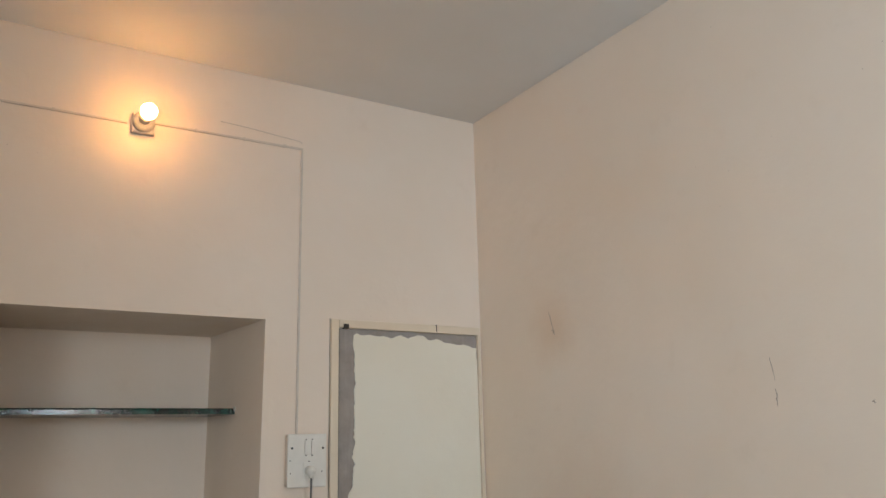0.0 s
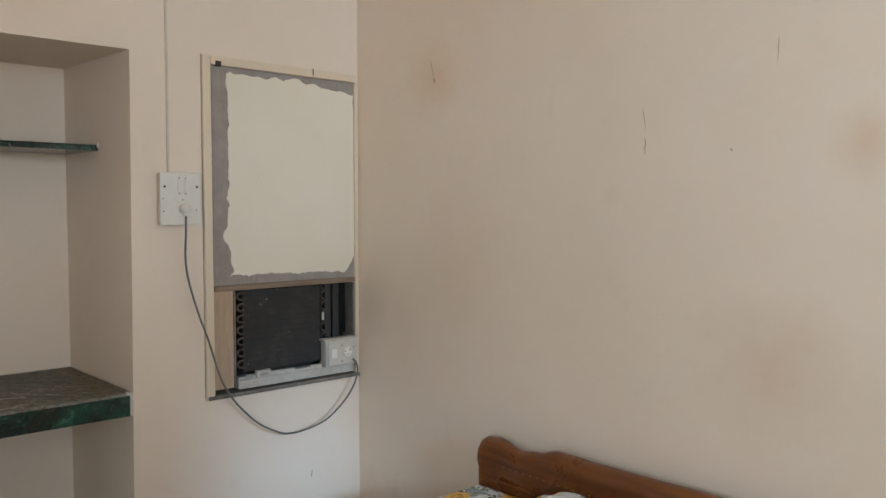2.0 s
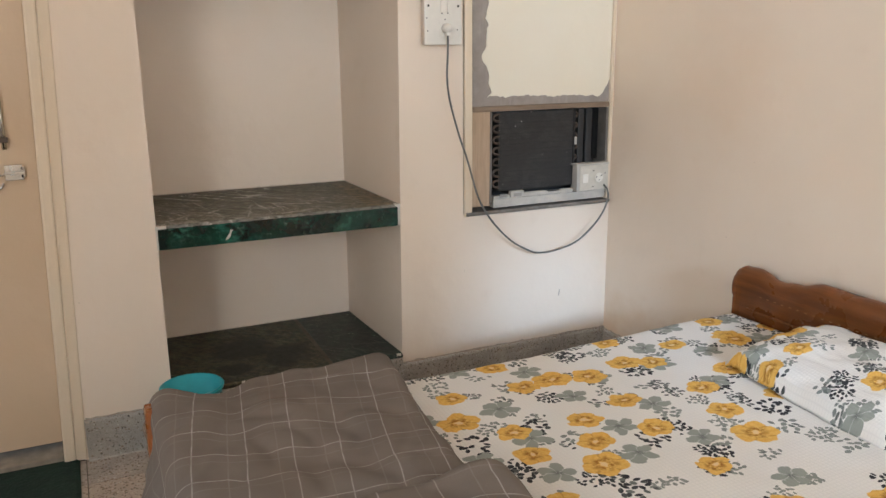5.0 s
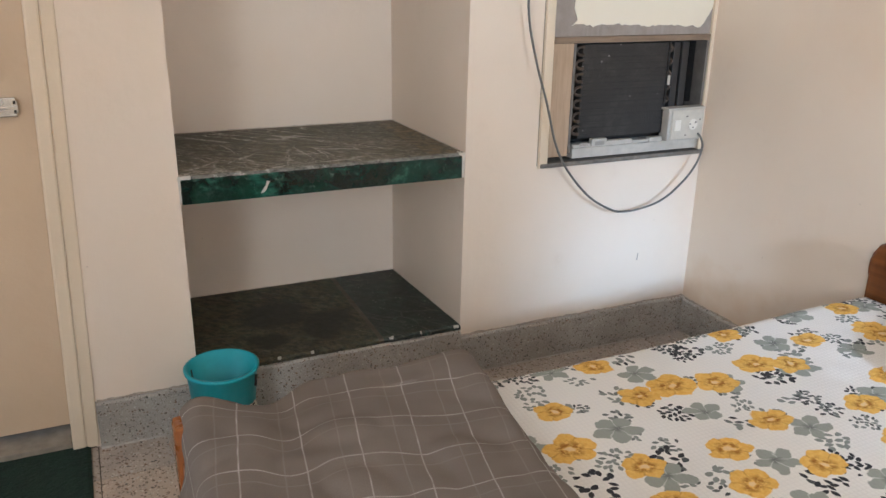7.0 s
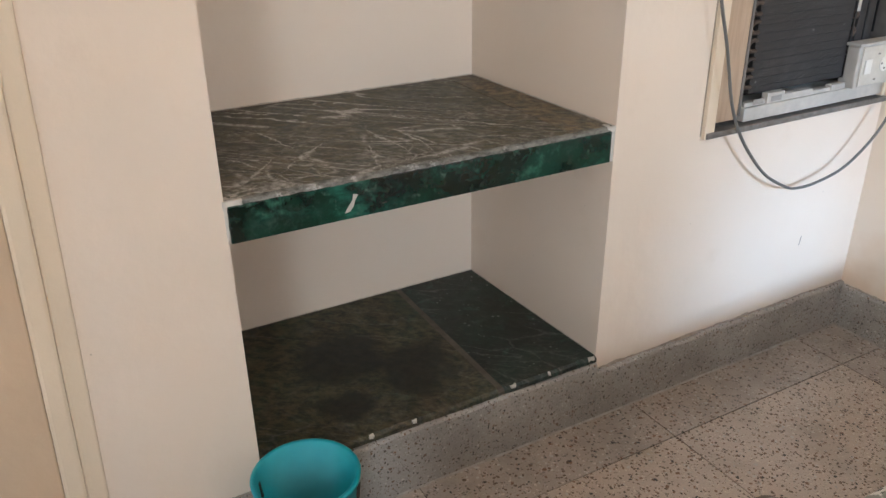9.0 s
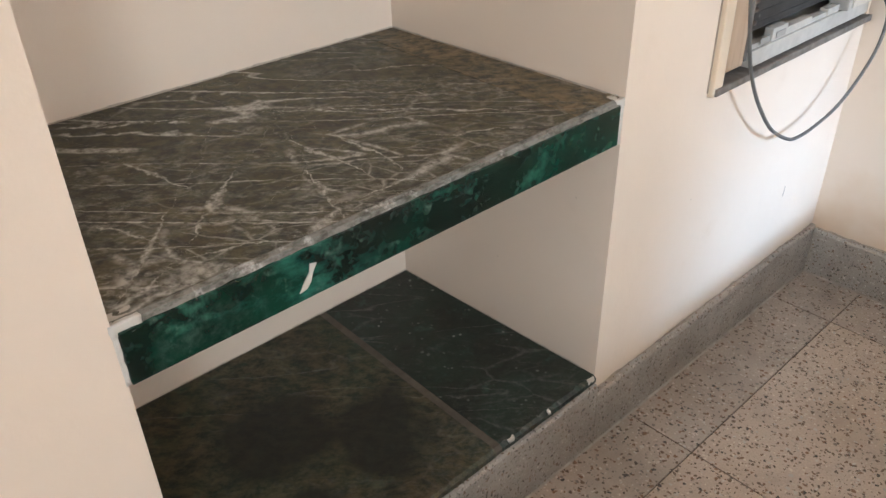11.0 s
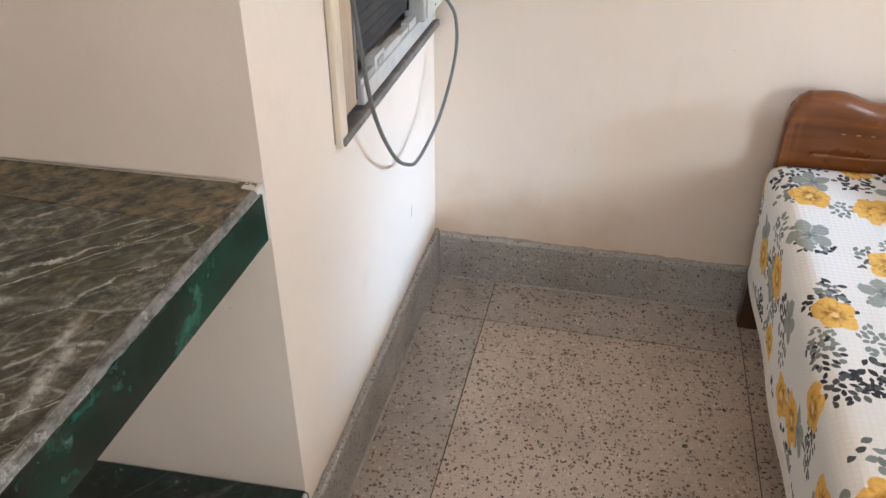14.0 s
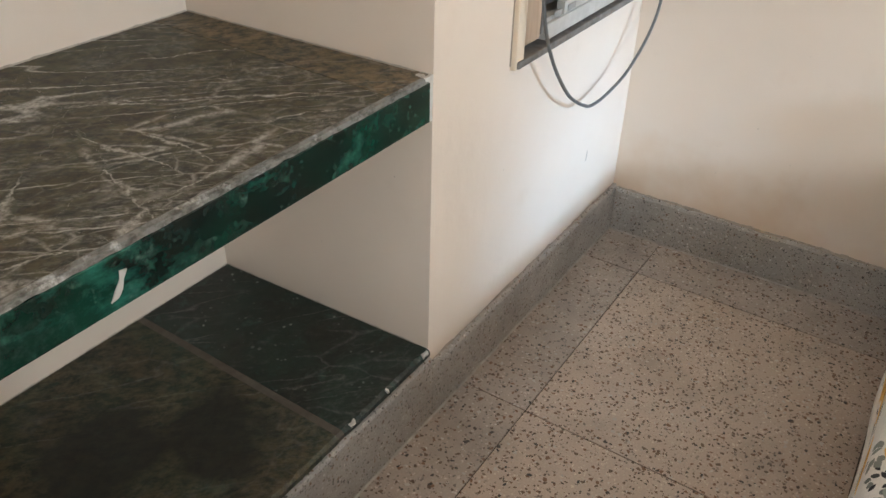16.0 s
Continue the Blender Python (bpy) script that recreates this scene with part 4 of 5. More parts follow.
bm = bmesh.new()
f = bm.faces.new([bm.verts.new((x, YW + 0.0012, z)) for x, z in ragged(4)])
ret = bmesh.ops.extrude_face_region(bm, geom=[f])
bmesh.ops.translate(bm, verts=[v for v in ret["geom"] if isinstance(v, bmesh.types.BMVert)], vec=(0, 0.003, 0))
bmesh.ops.triangulate(bm, faces=[f for f in bm.faces if len(f.verts) > 4])
part("paint_layer", bm, PEELED, board, "cream paint flaking off at ragged edges")
part("mid_rail", boxes((A0 + 0.0365, A1 - 0.0125, YW - 0.004, YW + 0.05, 1.046, 1.065), bevel=0.002), wood("stained_rail_wood", (0.16, 0.105, 0.068), (0.30, 0.215, 0.15), 0.7, 1.0, 0), surround, "raw wood rail over the air conditioner")
part("side_plank", boxes((A0 + 0.0305, 1.573, YW - 0.002, YW + 0.03, AZ0 + 0.034, 1.0455), bevel=0.002), RAWWOOD, surround, "faded bare plywood strip")
part("sill", boxes((A0 + 0.004, A1 - 0.0005, YW - 0.016, YW + 0.12, AZ0 + 0.004, AZ0 + 0.018), bevel=0.003), plain("grimy_sill", (0.215, 0.185, 0.155), 0.7, 0, 0.45, 50, 0.001), surround, "grimy dark wooden sill")

FLANGE = plain("dull_zinc", (0.20, 0.18, 0.16), 0.6, 0.2, 0.3)
ac = thing("air_conditioner", (1.83, 3.0, AZ0 + 0.022), "old window air conditioner with its front grille missing", "air conditioner")
part("casing", boxes((1.574, 2.098, 2.96, 3.40, AZ0 + 0.0225, 1.044), bevel=0.004), BLACK, ac, "black inner casing")
part("flange", boxes((1.5735, 1.581, YW - 0.004, 2.958, 0.705, 1.044), bevel=0.0015), FLANGE, ac, "pale metal flange")
part("flange", boxes((2.090, 2.0995, YW - 0.002, 2.958, 0.705, 1.044), bevel=0.0015), FLANGE, ac, "pale metal flange")
coil = part("cooling_coil", boxes((1.617, 1.948, 2.893, 2.955, 0.748, 1.040)), FINS, ac, "dusty black finned coil")
for i in range(14):
    z = 0.760 + i * 0.020
    part("tube", boxes((1.615, 1.950, 2.8922, 2.8935, z, z + 0.0018)), BLACK, coil)
for i in range(7):
    z = 0.775 + i * 0.041
    tube("return_bend", [(1.620, 2.893, z - 0.012), (1.602, 2.893, z - 0.011), (1.593, 2.893, z), (1.602, 2.893, z + 0.011), (1.620, 2.893, z + 0.012)], 0.0050, COPPER, coil)
    tube("return_bend", [(1.946, 2.893, z - 0.010), (1.957, 2.893, z - 0.008), (1.963, 2.893, z), (1.957, 2.893, z + 0.008), (1.946, 2.893, z + 0.010)], 0.0042, COPPER, coil)
part("end_plate", boxes((1.946, 1.952, 2.888, 2.956, 0.745, 1.042)), BLACK, coil)
part("clip", boxes((1.950, 1.960, 2.886, 2.90, 0.905, 0.935), bevel=0.001), OFFWHITE, coil)
DUCT = plain("dark_grey_sheet_metal", (0.035, 0.034, 0.034), 0.5, 0.2, 0.2)
for x0, x1, y0 in ((1.968, 1.995, 2.892), (2.008, 2.036, 2.897)):
    part("duct", boxes((x0, x1, y0, 2.958, 0.80, 1.042), bevel=0.004), DUCT, ac, "dark grey upright duct")
for i in range(5):
    part("louvre", boxes((2.042 + i * 0.009, 2.0445 + i * 0.009, 2.92, 2.957, 0.84, 1.04)), BLACK, ac)
tray = part("drip_tray", boxes((1.5865, 2.0895, YW - 0.010, 2.957, 0.690, 0.722), bevel=0.002), OFFWHITE, ac, "stained white tray")
x = 1.590
rnd = random.Random(8)
while x < 1.94:
    w = rnd.uniform(0.05, 0.13)
    y0 = YW - 0.0085 + rnd.uniform(0, 0.004)
    part("foam_strip", boxes((x, min(x + w, 1.95), y0, YW + 0.010, 0.7225, 0.740 + rnd.uniform(-0.010, 0.007)), bevel=0.001), OFFWHITE, tray, "torn white foam strip")
    x += w + rnd.uniform(0.0, 0.004)
for x0 in (1.612, 1.672):
    part("sticker", boxes((x0, x0 + 0.034, YW - 0.0102, YW - 0.0088, 0.727, 0.739)), plain("grey_label", (0.33, 0.31, 0.28), 0.5), tray, "worn grey label")
HOLE = plain("grey_recess", (0.19, 0.17, 0.15), 0.7)
YELLOWED = plain("yellowed_plastic", (0.60, 0.55, 0.47), 0.4, 0, 0.15, 40, 0.0003)
ctl = part("switch_box", boxes((1.962, 2.110, YW - 0.024, YW + 0.02, 0.7225, 0.825), bevel=0.004), OFFWHITE, ac, "off-white plastic switch box")
part("face_plate", boxes((1.974, 2.106, YW - 0.028, YW - 0.0245, 0.728, 0.824), bevel=0.0015), YELLOWED, ctl)
part("lid", boxes((1.954, 2.108, YW - 0.030, YW + 0.01, 0.8255, 0.833), bevel=0.002), OFFWHITE, ctl)
part("rocker", boxes((1.985, 2.010, YW - 0.0315, YW - 0.0282, 0.757, 0.792), bevel=0.001), WHITE, ctl)
part("socket", lathe([(0.0005, 0), (0.018, 0), (0.018, 0.0025), (0.0005, 0.0025)], (2.062, YW - 0.0282, 0.775), "Y", 24), WHITE, ctl)
for x0, x1, z0, z1, y0 in ((2.046, 2.052, 0.774, 0.781, 0.0315), (2.068, 2.076, 0.778, 0.786, 0.0315), (2.058, 2.066, 0.762, 0.768, 0.0315), (2.030, 2.040, 0.800, 0.806, 0.0292), (2.030, 2.040, 0.737, 0.743, 0.0292), (2.088, 2.094, 0.786, 0.794, 0.0292)):
    part("hole", boxes((x0 + 0.001, x1 - 0.001, YW - y0, YW - y0 + 0.001, z0 + 0.001, z1 - 0.001)), HOLE, ctl)
ctl.location.x -= 0.016


# ---- switch board, conduit and wall lamp ----
sb = thing("switch_board", (1.348, YW, 1.285), "white plastic switch board with a plug on the wall", "switch board")
part("back_box", boxes((1.283, 1.415, YW - 0.030, YW - 0.0005, 1.287, 1.457), bevel=0.003), CONDUIT, sb, "cream painted back box")
part("face_plate", boxes((1.279, 1.419, YW - 0.038, YW - 0.0302, 1.284, 1.459), bevel=0.004), WHITE, sb)
part("switch", boxes((1.338, 1.360, YW - 0.0425, YW - 0.0382, 1.392, 1.436), bevel=0.0015), WHITE, sb)
part("switch", boxes((1.362, 1.378, YW - 0.0415, YW - 0.0382, 1.392, 1.436), bevel=0.0015), WHITE, sb)
part("socket", boxes((1.334, 1.376, YW - 0.040, YW - 0.0382, 1.312, 1.366), bevel=0.001), WHITE, sb)
for x, z in ((1.294, 1.412), (1.405, 1.412), (1.288, 1.372), (1.290, 1.330), (1.402, 1.334), (1.344, 1.440), (1.366, 1.440), (1.344, 1.388), (1.366, 1.388), (1.355, 1.368)):
    s = 0.0042 if z == 1.412 else 0.0022
    part("screw", lathe([(0.0003, 0), (s, 0), (s * 0.8, 0.0012), (0.0003, 0.0012)], (x, YW - 0.0382, z), "Y", 12), SEAM, sb)
plug = part("plug", lathe([(0.001, 0.0), (0.017, 0.0), (0.017, 0.014), (0.012, 0.030), (0.001, 0.032)], (1.357, YW - 0.0402, 1.338), "Y", 24), WHITE, sb, "white round plug", True)
part("grip", boxes((1.350, 1.365, YW - 0.064, YW - 0.044, 1.314, 1.336), bevel=0.004), WHITE, plug)

sb.location += Vector((0.022, 0, -0.002))
tube("power_cord", [(1.380, YW - 0.054, 1.314), (1.379, YW - 0.054, 1.25), (1.378, YW - 0.050, 1.17), (1.390, YW - 0.048, 1.09), (1.422, YW - 0.048, 0.98), (1.458, YW - 0.048, 0.88), (1.497, YW - 0.048, 0.755), (1.537, YW - 0.048, 0.680), (1.590, YW - 0.048, 0.615), (1.650, YW - 0.048, 0.560), (1.722, YW - 0.050, 0.519), (1.768, YW - 0.050, 0.506), (1.835, YW - 0.052, 0.508), (1.925, YW - 0.058, 0.533), (2.000, YW - 0.066, 0.592), (2.046, YW - 0.068, 0.650), (2.070, YW - 0.060, 0.700), (2.074, YW - 0.046, 0.728), (2.068, YW - 0.032, 0.745)], 0.0036, CABLE)
tagged(bpy.data.objects["power_cord"], "grey power cord hanging in a loop below the air conditioner", "cable")

UP = Vector((0, 0, 0.017))
cond = thing("cable_conduit", (1.336, YW, 1.46), "thin painted cable conduit clipped along the wall", "conduit")
part("run", boxes((1.3395, 1.3475, YW - 0.007, YW - 0.0004, 1.436, 2.480), bevel=0.002), CONDUIT, cond)
part("run", boxes((0.808, 1.3390, YW - 0.007, YW - 0.0004, 2.472, 2.480), bevel=0.002), CONDUIT, cond)
part("run", boxes((XL + 0.001, 0.728, YW - 0.007, YW - 0.0004, 2.458, 2.466), bevel=0.002), CONDUIT, cond)
for x in (0.95, 1.12, 1.27, 0.5, 0.2):
    part("clip", boxes((x, x + 0.008, YW - 0.0095, YW - 0.0005, 2.4705 if x > 0.8 else 2.4565, 2.4815 if x > 0.8 else 2.4675), bevel=0.001), CONDUIT, cond)
tube("old_cable", [(1.04, YW - 0.0022, 2.528), (1.15, YW - 0.0024, 2.522), (1.26, YW - 0.0022, 2.512), (1.33, YW - 0.0022, 2.506), (1.345, YW - 0.0022, 2.498)], 0.0016, CONDUIT, cond)

cond.location += UP

lamp = thing("wall_lamp", (0.76, YW, 2.47), "lit warm bulb in a wall holder on a wooden block", "lamp")
part("block", boxes((0.732, 0.806, YW - 0.022, YW - 0.0005, 2.422, 2.492), bevel=0.004), CONDUIT, lamp, "painted wooden block")
part("holder_base", lathe([(0.001, 0.0), (0.036, 0.0), (0.036, 0.008), (0.026, 0.020), (0.001, 0.020)], (0.767, YW - 0.0225, 2.460), "Y", 32), OFFWHITE, lamp, "round plastic holder base", True)
part("holder", lathe([(0.001, 0.0), (0.019, 0.0), (0.020, 0.030), (0.016, 0.034), (0.001, 0.034)], (0.767, YW - 0.043, 2.464), "Y", 28), OFFWHITE, lamp, "plastic lamp holder", True)
prof = [(0.001, 0.0), (0.015, 0.0), (0.019, 0.010)] + [(0.027 * math.cos(a), 0.034 + 0.027 * math.sin(a)) for a in [radians(-45 + 13.4 * i) for i in range(10)]] + [(0.001, 0.0609)]
part("bulb", lathe(prof, (0.767, YW - 0.0772, 2.466), "Y", 32), LAMP, lamp, "glowing warm round bulb", True)
lamp.location += UP + Vector((0.008, 0, 0.004))


# ---- bed ----
bed = thing("double_bed", (1.15, 1.2, 0), "reddish-brown polished wooden double bed with a low curved headboard", "bed")
B0, B1, F0, HX = 0.33, 2.114, 0.264, 2.045       # bed sides, foot end, face of the headboard


def head_top(y):
    s = min(y - B0, B1 - y)
    pts = ((0.0, 0.556), (0.006, 0.575), (0.016, 0.590), (0.034, 0.600), (0.085, 0.603), (0.17, 0.583), (0.24, 0.592), (0.32, 0.614), (0.45, 0.612), (0.9, 0.618))
    for (a, za), (b, zb) in zip(pts, pts[1:]):
        if s <= b:
            t = (s - a) / (b - a)
            t = t * t * (3 - 2 * t)
            return za + (zb - za) * t
    return pts[-1][1]


bm = bmesh.new()
rows = []
for i in range(141):
    t = i / 140
    y = B0 + (B1 - B0) * (t + 0.13 * math.sin(2 * math.pi * t) * -1.0)
    zt = head_top(y)
    rows.append([bm.verts.new((HX + dx, y, z)) for dx, z in ((0, 0.22), (0, zt - 0.055), (-0.004, zt - 0.050), (-0.007, zt - 0.030), (-0.006, zt - 0.010), (0.004, zt), (0.022, zt + 0.002), (0.032, zt - 0.004), (0.036, zt - 0.016), (0.036, 0.22))])
for a, b in zip(rows, rows[1:]):
    for j in range(10):
        bm.faces.new((a[j], b[j], b[(j + 1) % 10], a[(j + 1) % 10]))
bm.faces.new(rows[0]), bm.faces.new(rows[-1])
hb = part("headboard", bm, HEADWOOD, bed, "curved polished headboard", True)
part("moulding", boxes((HX - 0.004, HX - 0.0003, B0 + 0.06, B1 - 0.06, 0.468, 0.474), bevel=0.001), HEADWOOD, hb)
INLAY = plain("pale_inlay", (0.36, 0.19, 0.085), 0.5)
dot = part("inlay_dot", boxes((HX - 0.0012, HX - 0.0002, B0 + 0.10, B0 + 0.108, 0.520, 0.5225)), INLAY, hb, "small pale inlaid dot")
for i in range(1, 57):
    more = new("inlay_dot", dot.data)
    more.parent, more.matrix_parent_inverse = hb, dot.matrix_parent_inverse
    more.location = (0, 0.028 * i, 0)
for y0 in (B0 + 0.002, B1 - 0.052):
    part("leg", boxes((HX + 0.001, HX + 0.035, y0, y0 + 0.05, 0, 0.2195), bevel=0.003), DARKWOOD, bed, "dark wooden leg")
for y0 in (B0 + 0.004, B1 - 0.034):
    part("side_rail", boxes((F0 + 0.046, HX - 0.001, y0, y0 + 0.030, 0.20, 0.33), bevel=0.003), HEADWOOD, bed)
part("foot_rail", boxes((F0 + 0.008, F0 + 0.038, B0 + 0.055, B1 - 0.055, 0.20, 0.425), bevel=0.004), POSTWOOD, bed)
for y0 in (B0, B1 - 0.055):
    part("post", boxes((F0, F0 + 0.045, y0, y0 + 0.0545, 0, 0.490), bevel=0.010), POSTWOOD, bed, "orange-brown foot post")
part("base_board", boxes((F0 + 0.046, HX - 0.002, B0 + 0.035, B1 - 0.035, 0.30, 0.322)), RAWWOOD, bed)
MT = 0.424
mattress = tagged(link("mattress", boxes((F0 + 0.05, HX - 0.004, B0 + 0.004, B1 - 0.004, 0.323, MT - 0.006), bevel=0.02), WHITE), "white mattress under the sheet on the bed", "mattress")


def cloth(name, mat, place, nu, nv, thick, label, category, group=""):
    """A cloth over a grid of (u, v) in metres; place gives each point. Its UV are the cloth's own metres."""
    bm = bmesh.new()
    uvl = bm.loops.layers.uv.new("UVMap")
    grid = [[place(i / nu, j / nv) for j in range(nv + 1)] for i in range(nu + 1)]
    vs = [[bm.verts.new(p) for p, _ in row] for row in grid]
    for i in range(nu):
        for j in range(nv):
            ids = ((i, j), (i + 1, j), (i + 1, j + 1), (i, j + 1))
            f = bm.faces.new([vs[a][b] for a, b in ids])
            f.smooth = True
            for lp, (a, b) in zip(f.loops, ids):
                lp[uvl].uv = grid[a][b][1]
    me = bpy.data.meshes.new(name)
    bm.to_mesh(me)
    bm.free()
    me.materials.append(mat)
    ob = new(name, me)
    if thick:
        so = ob.modifiers.new("thickness", "SOLIDIFY")
        so.thickness, so.offset = thick, -1
    return tagged(ob, label, category, group)


def arc_profile(pts, radius):
    """A line through corner points with rounded corners, sampled finely: returns a function of length and the total."""
    out = [Vector(pts[0])]
    for a, b, c in zip(pts, pts[1:], pts[2:]):
        a, b, c = Vector(a), Vector(b), Vector(c)
        p, q = b + (a - b).normalized() * radius, b + (c - b).normalized() * radius
        for i in range(13):
            t = i / 12
            out.append((1 - t) ** 2 * p + 2 * t * (1 - t) * b + t * t * q)
    out.append(Vector(pts[-1]))
    cum = [0.0]
    for a, b in zip(out, out[1:]):
        cum.append(cum[-1] + (b - a).length)

    def at(s):
        s = max(0.0, min(cum[-1], s))
        for i in range(len(out) - 1):
            if s <= cum[i + 1]:
                d = cum[i + 1] - cum[i]
                return out[i].lerp(out[i + 1], (s - cum[i]) / d if d else 0)
        return out[-1]

    return at, cum[-1]


# the sheet: a profile across the bed, hanging over both sides
sheet_at, sheet_len = arc_profile([(B0 - 0.028, 0.20), (B0 - 0.020, MT), (B1 + 0.020, MT), (B1 + 0.004, 0.17)], 0.045)
foot_at, foot_len = arc_profile([(F0 + 0.047, 0.33), (F0 + 0.048, MT + 0.001), (HX - 0.004, MT)], 0.03)


def sheet_place(u, v):
    p = sheet_at(v * sheet_len)
    q = foot_at(u * foot_len)
    top = (p.y - 0.17) / (MT - 0.17)
    z = p.y + min(0.0, q.y - MT) * (1 if p.y > MT - 0.02 else 0.35)
    fold = 0.004 * noise.noise(Vector((q.x * 5, p.x * 5, 0))) + 0.002 * noise.noise(Vector((q.x * 16, p.x * 16, 4)))
    rise = max(0.0, min(1.0, (q.x - 1.25) / 0.65))
    z += 0.018 * rise * rise * (3 - 2 * rise) * max(0.0, min(1.0, top))
    z += 0.036 * math.exp(-((q.x - 0.42) / 0.07) ** 2 - ((p.x - 2.09) / 0.06) ** 2) * max(0.0, min(1.0, top))
    fold += 0.004 * abs(noise.noise(Vector((q.x * 2.2 + p.x * 3, p.x * 2.2, 9))))
    hang = max(0.0, 1 - top)
    side = hang * 0.003 * math.sin(q.x * 17 + 2 * noise.noise(Vector((q.x * 3, 0, 0))))
    y = p.x + (side if p.x > 1.2 else -side)
    return Vector((q.x, y, z + fold * (0.4 + 0.6 * max(0, top)))), (u * foot_len, v * sheet_len)


cloth("bedsheet", SHEET, sheet_place, 150, 190, 0.002, "white cotton bedsheet printed with amber flowers and grey leaves", "bedsheet")


hem_at = [(B0 - 0.0285, 0.2005), (B1 + 0.0055, 0.171)]
sheet = bpy.data.objects["bedsheet"]
for y, z in hem_at:
    bm = bmesh.new()
    rows = []
    for i in range(61):
        x = F0 + 0.06 + (HX - F0 - 0.08) * i / 60
        w = 0.003 * math.sin(x * 17) * (1 if y > 1 else -1)
        rows.append([bm.verts.new((x, y + w + dy, z + dz)) for dy, dz in ((-0.003, 0.0), (0.003, 0.0), (0.003, 0.022), (-0.003, 0.022))])
    for a, b in zip(rows, rows[1:]):
        for j in range(4):
            bm.faces.new((a[j], b[j], b[(j + 1) % 4], a[(j + 1) % 4]))
    bm.faces.new(rows[0]), bm.faces.new(rows[-1])
    part("hem", bm, WHITE, sheet, "folded white hem")


def pillow(at, size, turn, seed):
    sx, sy, sz = size
    bm = bmesh.new()
    uvl = bm.loops.layers.uv.new("UVMap")
    n = 44
    m = Matrix.Translation(at) @ turn.to_4x4()
    made = {}
    for side in (1, -1):
        for i in range(n + 1):
            for j in range(n + 1):
                if side == -1 and (i in (0, n) or j in (0, n)):
                    made[side, i, j] = made[1, i, j]
                    continue
                u, v = 2 * i / n - 1, 2 * j / n - 1
                fu, fv = min(1.0, abs(u) / 0.95), min(1.0, abs(v) / 0.885)
                puff = max(0.0, (1 - fu ** 2.6) * (1 - fv ** 2.8)) ** 0.36
                droop = -0.030 * max(0.0, (abs(v) - 0.80) / 0.20) - 0.010 * max(0.0, (abs(u) - 0.9) / 0.1)
                x = u * sx / 2 * math.sqrt(1 - 0.16 * v * v) * (1 - 0.03 * (1 - v * v) * abs(u) ** 4)
                y = v * sy / 2 * math.sqrt(1 - 0.16 * u * u) * (1 - 0.03 * (1 - u * u) * abs(v) ** 4)
                wr = 0.007 * noise.noise(Vector((u * 3.2, v * 3.2, seed))) + 0.004 * noise.noise(Vector((u * 9, v * 7, seed + 4)))
                wr += 0.016 * math.sin(13 * v + 5 * u + seed) * max(0, abs(u) - 0.6) + 0.014 * math.sin(15 * u + 3 * v) * max(0, abs(v) - 0.62)
                z = side * (sz / 2 * puff + 0.0015) + wr * (0.3 + puff) + droop
                made[side, i, j] = bm.verts.new(m @ Vector((x, y, z)))
        for i in range(n):
            for j in range(n):
                ids = ((i, j), (i + 1, j), (i + 1, j + 1), (i, j + 1))
                q = [made[(side, *k)] for k in (ids if side > 0 else ids[::-1])]
                f = bm.faces.new(q)
                f.smooth = True
                for lp, (a, b) in zip(f.loops, ids if side > 0 else ids[::-1]):
                    lp[uvl].uv = (a / n * sx * 1.15 + seed * 0.83 + (0.4 if side < 0 else 0), b / n * sy * 1.15 + seed * 0.59)
    me = bpy.data.meshes.new("pillow")
    bm.to_mesh(me)
    bm.free()
    me.materials.append(SHEET)
    ob = new("pillow", me)
    return tagged(ob, "plump pillow in a white floral cover by the headboard", "pillow", "pillows on the bed")


pillow((1.850, 1.505, 0.474), (0.375, 0.640, 0.108), Euler((radians(2), radians(-7), radians(-4))).to_matrix(), 2)
pillow((1.815, 0.835, 0.478), (0.42, 0.640, 0.112), Euler((radians(0), radians(-5), radians(-7))).to_matrix(), 5)


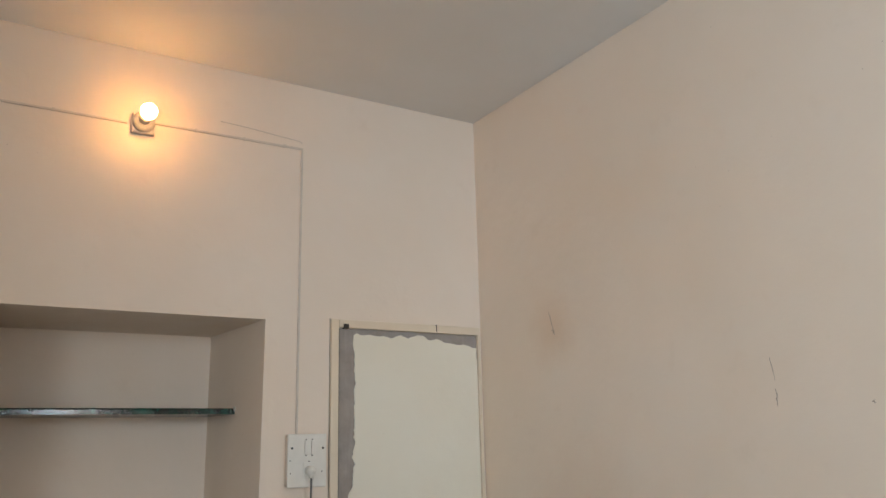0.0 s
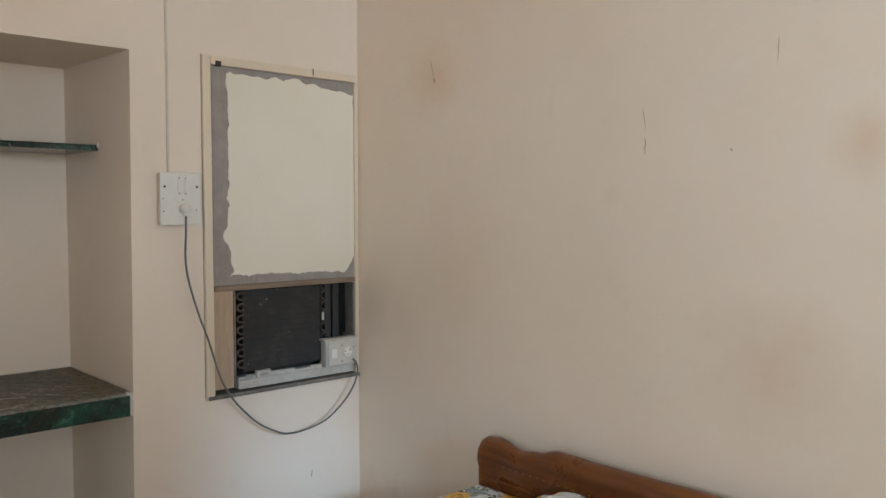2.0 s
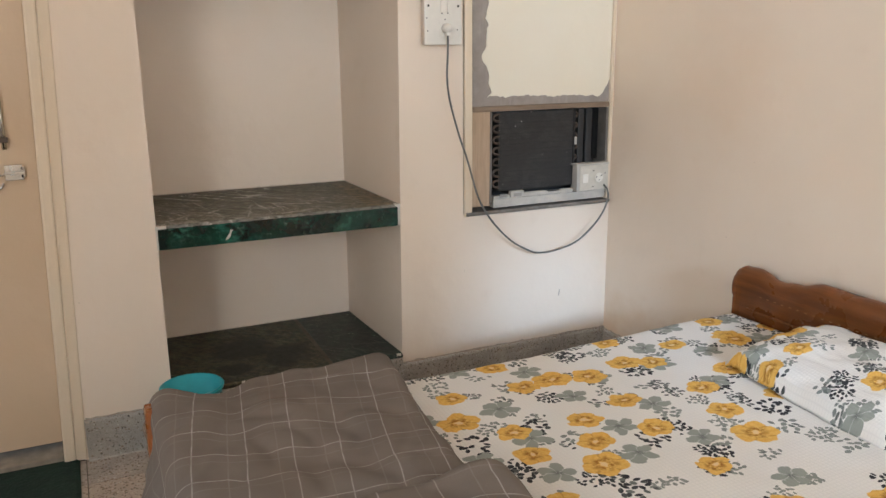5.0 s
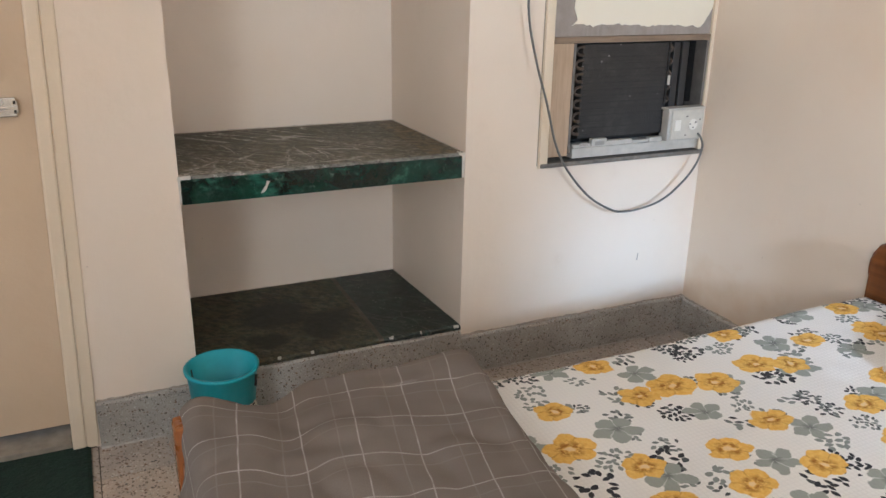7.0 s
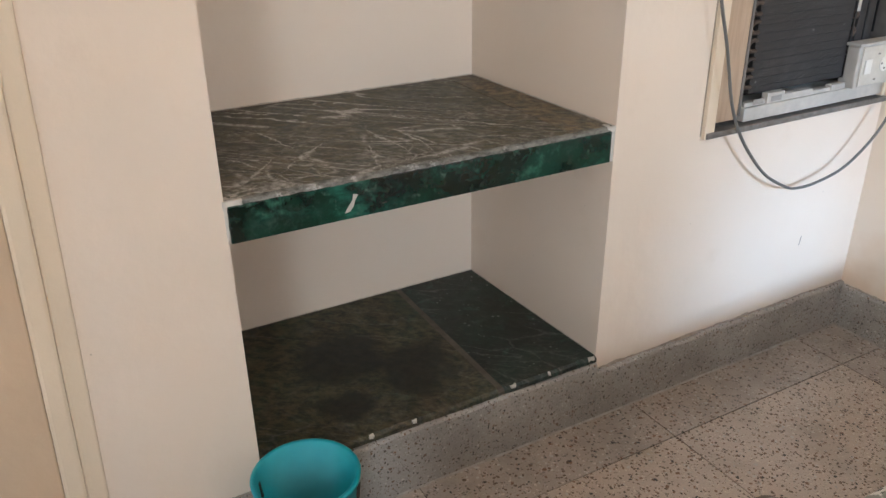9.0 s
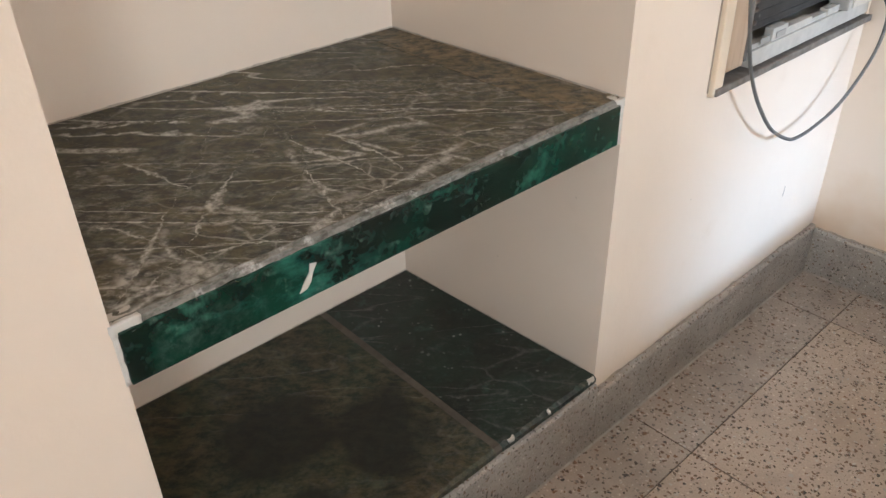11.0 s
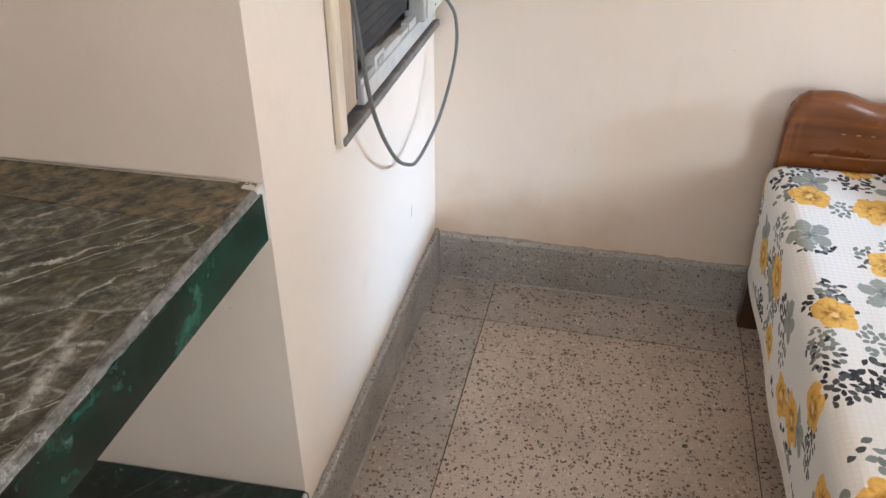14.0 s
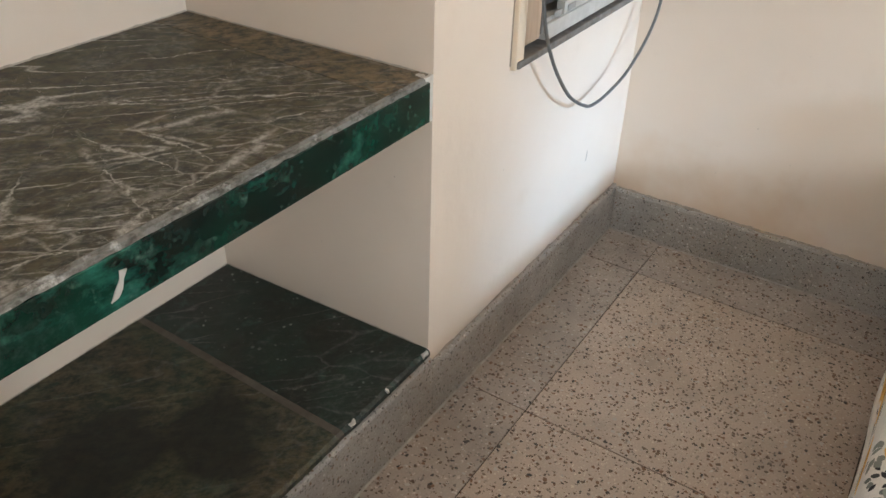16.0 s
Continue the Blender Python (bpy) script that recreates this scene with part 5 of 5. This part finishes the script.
def folded_quilt(x0, x1, y0, y1, base, top, drop, seed, label, slant=0.0, notch=0.0):
    """A thick folded quilt across the foot of the bed: puffed, with rounded folds, hanging over the foot end."""
    prof, plen = arc_profile([(x0 - 0.012, drop), (x0 - 0.005, top), (x1, top), (x1 + 0.012, base)], 0.05)

    def place(u, v):
        p = prof(u * plen)
        far = y1 - notch * math.exp(-((p.x - 0.43) / 0.055) ** 2)
        y = y0 + (far - y0) * v
        d = min(y - y0, far - y)
        r = 0.055
        e = 1.0 if d > r else math.sqrt(max(0.0, 1 - (1 - d / r) ** 2))
        above = p.y - base
        z = base + above * e if above > 0 else p.y
        n1 = noise.noise(Vector((p.x * 4.0, y * 3.0, seed)))
        n2 = noise.noise(Vector((p.x * 11, y * 8, seed + 3)))
        n3 = abs(noise.noise(Vector((p.x * 3 + y * 5, y * 2.4, seed + 8))))
        n4 = abs(noise.noise(Vector((p.x * 6 - y * 4, y * 9 + p.x * 3, seed + 5))))
        w = e * (0.4 + 0.6 * max(0.0, min(1.0, above / 0.06)))
        z += w * (0.020 * n1 + 0.011 * n2 + 0.014 * n3 - 0.016 * max(0.0, 0.35 - n4))
        xx = x0 + (p.x - x0) * (1 + slant * (y - y1))
        if above < 0.02 and u < 0.5:
            hang = min(1.0, (0.02 - above) / 0.1)
            crease = noise.noise(Vector((y * 9, above * 3, seed)))
            xx += hang * (-0.016 * math.sin(y * 30 + 5 * crease + seed) - 0.014 * n2 - 0.036 * (1 - max(0.0, min(1.0, (y - y1 + 0.16) / 0.05))))
            z += hang * 0.05 * noise.noise(Vector((y * 7, seed, 0)))
            lift = max(0.0, min(1.0, (y - y1 + 0.19) / 0.06))
            z += lift * 0.62 * max(0.0, base - z)
        yy = y + 0.018 * noise.noise(Vector((p.x * 5, seed, y))) * (1 if d < 0.12 else 0.3)
        return Vector((xx, yy, z)), (u * plen, (y1 - y0) * v)

    ob = cloth("quilt", QUILT, place, 90, 100, 0, label, "quilt", "quilts on the bed")
    line = []
    for i in range(12):
        y = y0 + 0.05 + (y1 - y0 - 0.10) * i / 11
        line.append((x0 + (x1 + 0.004 - x0) * (1 + slant * (y - y1)) + 0.004 * noise.noise(Vector((y * 9, seed, 0))), y, base + 0.012))
    tube("under_fold", line, 0.012, QUILT, ob, "rounded lower fold of the quilt")
    return ob


folded_quilt(F0 + 0.016, 0.878, 1.30, 2.160, MT + 0.004, 0.506, 0.27, 1, "folded brown-grey quilt with thin white checks on the bed foot", 0.20, 0.055)
folded_quilt(F0 - 0.012, 0.840, 0.42, 1.485, MT + 0.006, 0.545, 0.30, 6, "brown-grey checked quilt lying half over the other quilt")


# ---- marks on the walls ----
SMUDGE = plain("brown_smudge", (0.46, 0.37, 0.30), 0.7)

def scratch(x, y, z, dy, dz, w):
    bm = bmesh.new()
    n = 7
    a, b = [], []
    rnd = random.Random(int(1000 * (y + z)))
    for i in range(n + 1):
        t = i / n
        ww = w * (0.3 + 0.7 * math.sin(math.pi * min(1, t * 0.9 + 0.1))) * rnd.uniform(0.6, 1.1)
        yy, zz = y + dy * t + rnd.uniform(-1, 1) * w * 0.5, z + dz * t
        a.append(bm.verts.new((x - 0.0008, yy - ww / 2, zz)))
        b.append(bm.verts.new((x - 0.0008, yy + ww / 2, zz)))
    for i in range(n):
        bm.faces.new((a[i], a[i + 1], b[i + 1], b[i]))
    part("scratch", bm, SMUDGE, east, "thin dark scratch")


for y, z, dy, dz, w in ((2.440, 1.864, -0.024, -0.075, 0.004), (2.423, 1.798, -0.01, -0.02, 0.010), (1.553, 1.611, -0.008, -0.06, 0.003), (1.547, 1.53, -0.003, -0.045, 0.005), (1.178, 1.745, 0.002, -0.06, 0.003), (1.293, 1.488, 0.0, -0.008, 0.006), (1.027, 1.89, 0.0, -0.008, 0.006)):
    scratch(XW, y, z, dy, dz, w)
bm = bmesh.new()
vs = [bm.verts.new((1.892 + dx, YW - 0.0008, 0.315 + dz)) for dx, dz in ((-0.003, -0.014), (0.002, -0.012), (0.004, 0.0), (0.005, 0.013), (0.001, 0.014), (-0.001, 0.0))]
bm.faces.new(vs)
part("scratch", bm, SMUDGE, north, "small dark scratch")


# ---- terrazzo floor, panel by panel ----
floor = tagged(link("floor", boxes((XL, XW, YS, YW, -0.0035, -0.0025)), JOINT), "beige terrazzo floor in square panels with grey borders", "floor", kind="structure")
XS = [XL + 0.002] + [1.941 - 0.609 * i for i in range(5, -1, -1) if 1.941 - 0.609 * i > XL + 0.05] + [XW]
YSS = [YS] + [2.715 - 0.609 * i for i in range(7, -1, -1) if 2.715 - 0.609 * i > YS + 0.05] + [YW]
G = 0.0013
for i in range(len(XS) - 1):
    for j in range(len(YSS) - 1):
        edge = i == len(XS) - 2 or j == len(YSS) - 2
        bm = boxes((XS[i] + G, XS[i + 1] - G, YSS[j] + G, YSS[j + 1] - G, -0.012, 0.0), bevel=0.0006)
        link("terrazzo_panel", bm, BORDER if edge else FLOOR, floor)
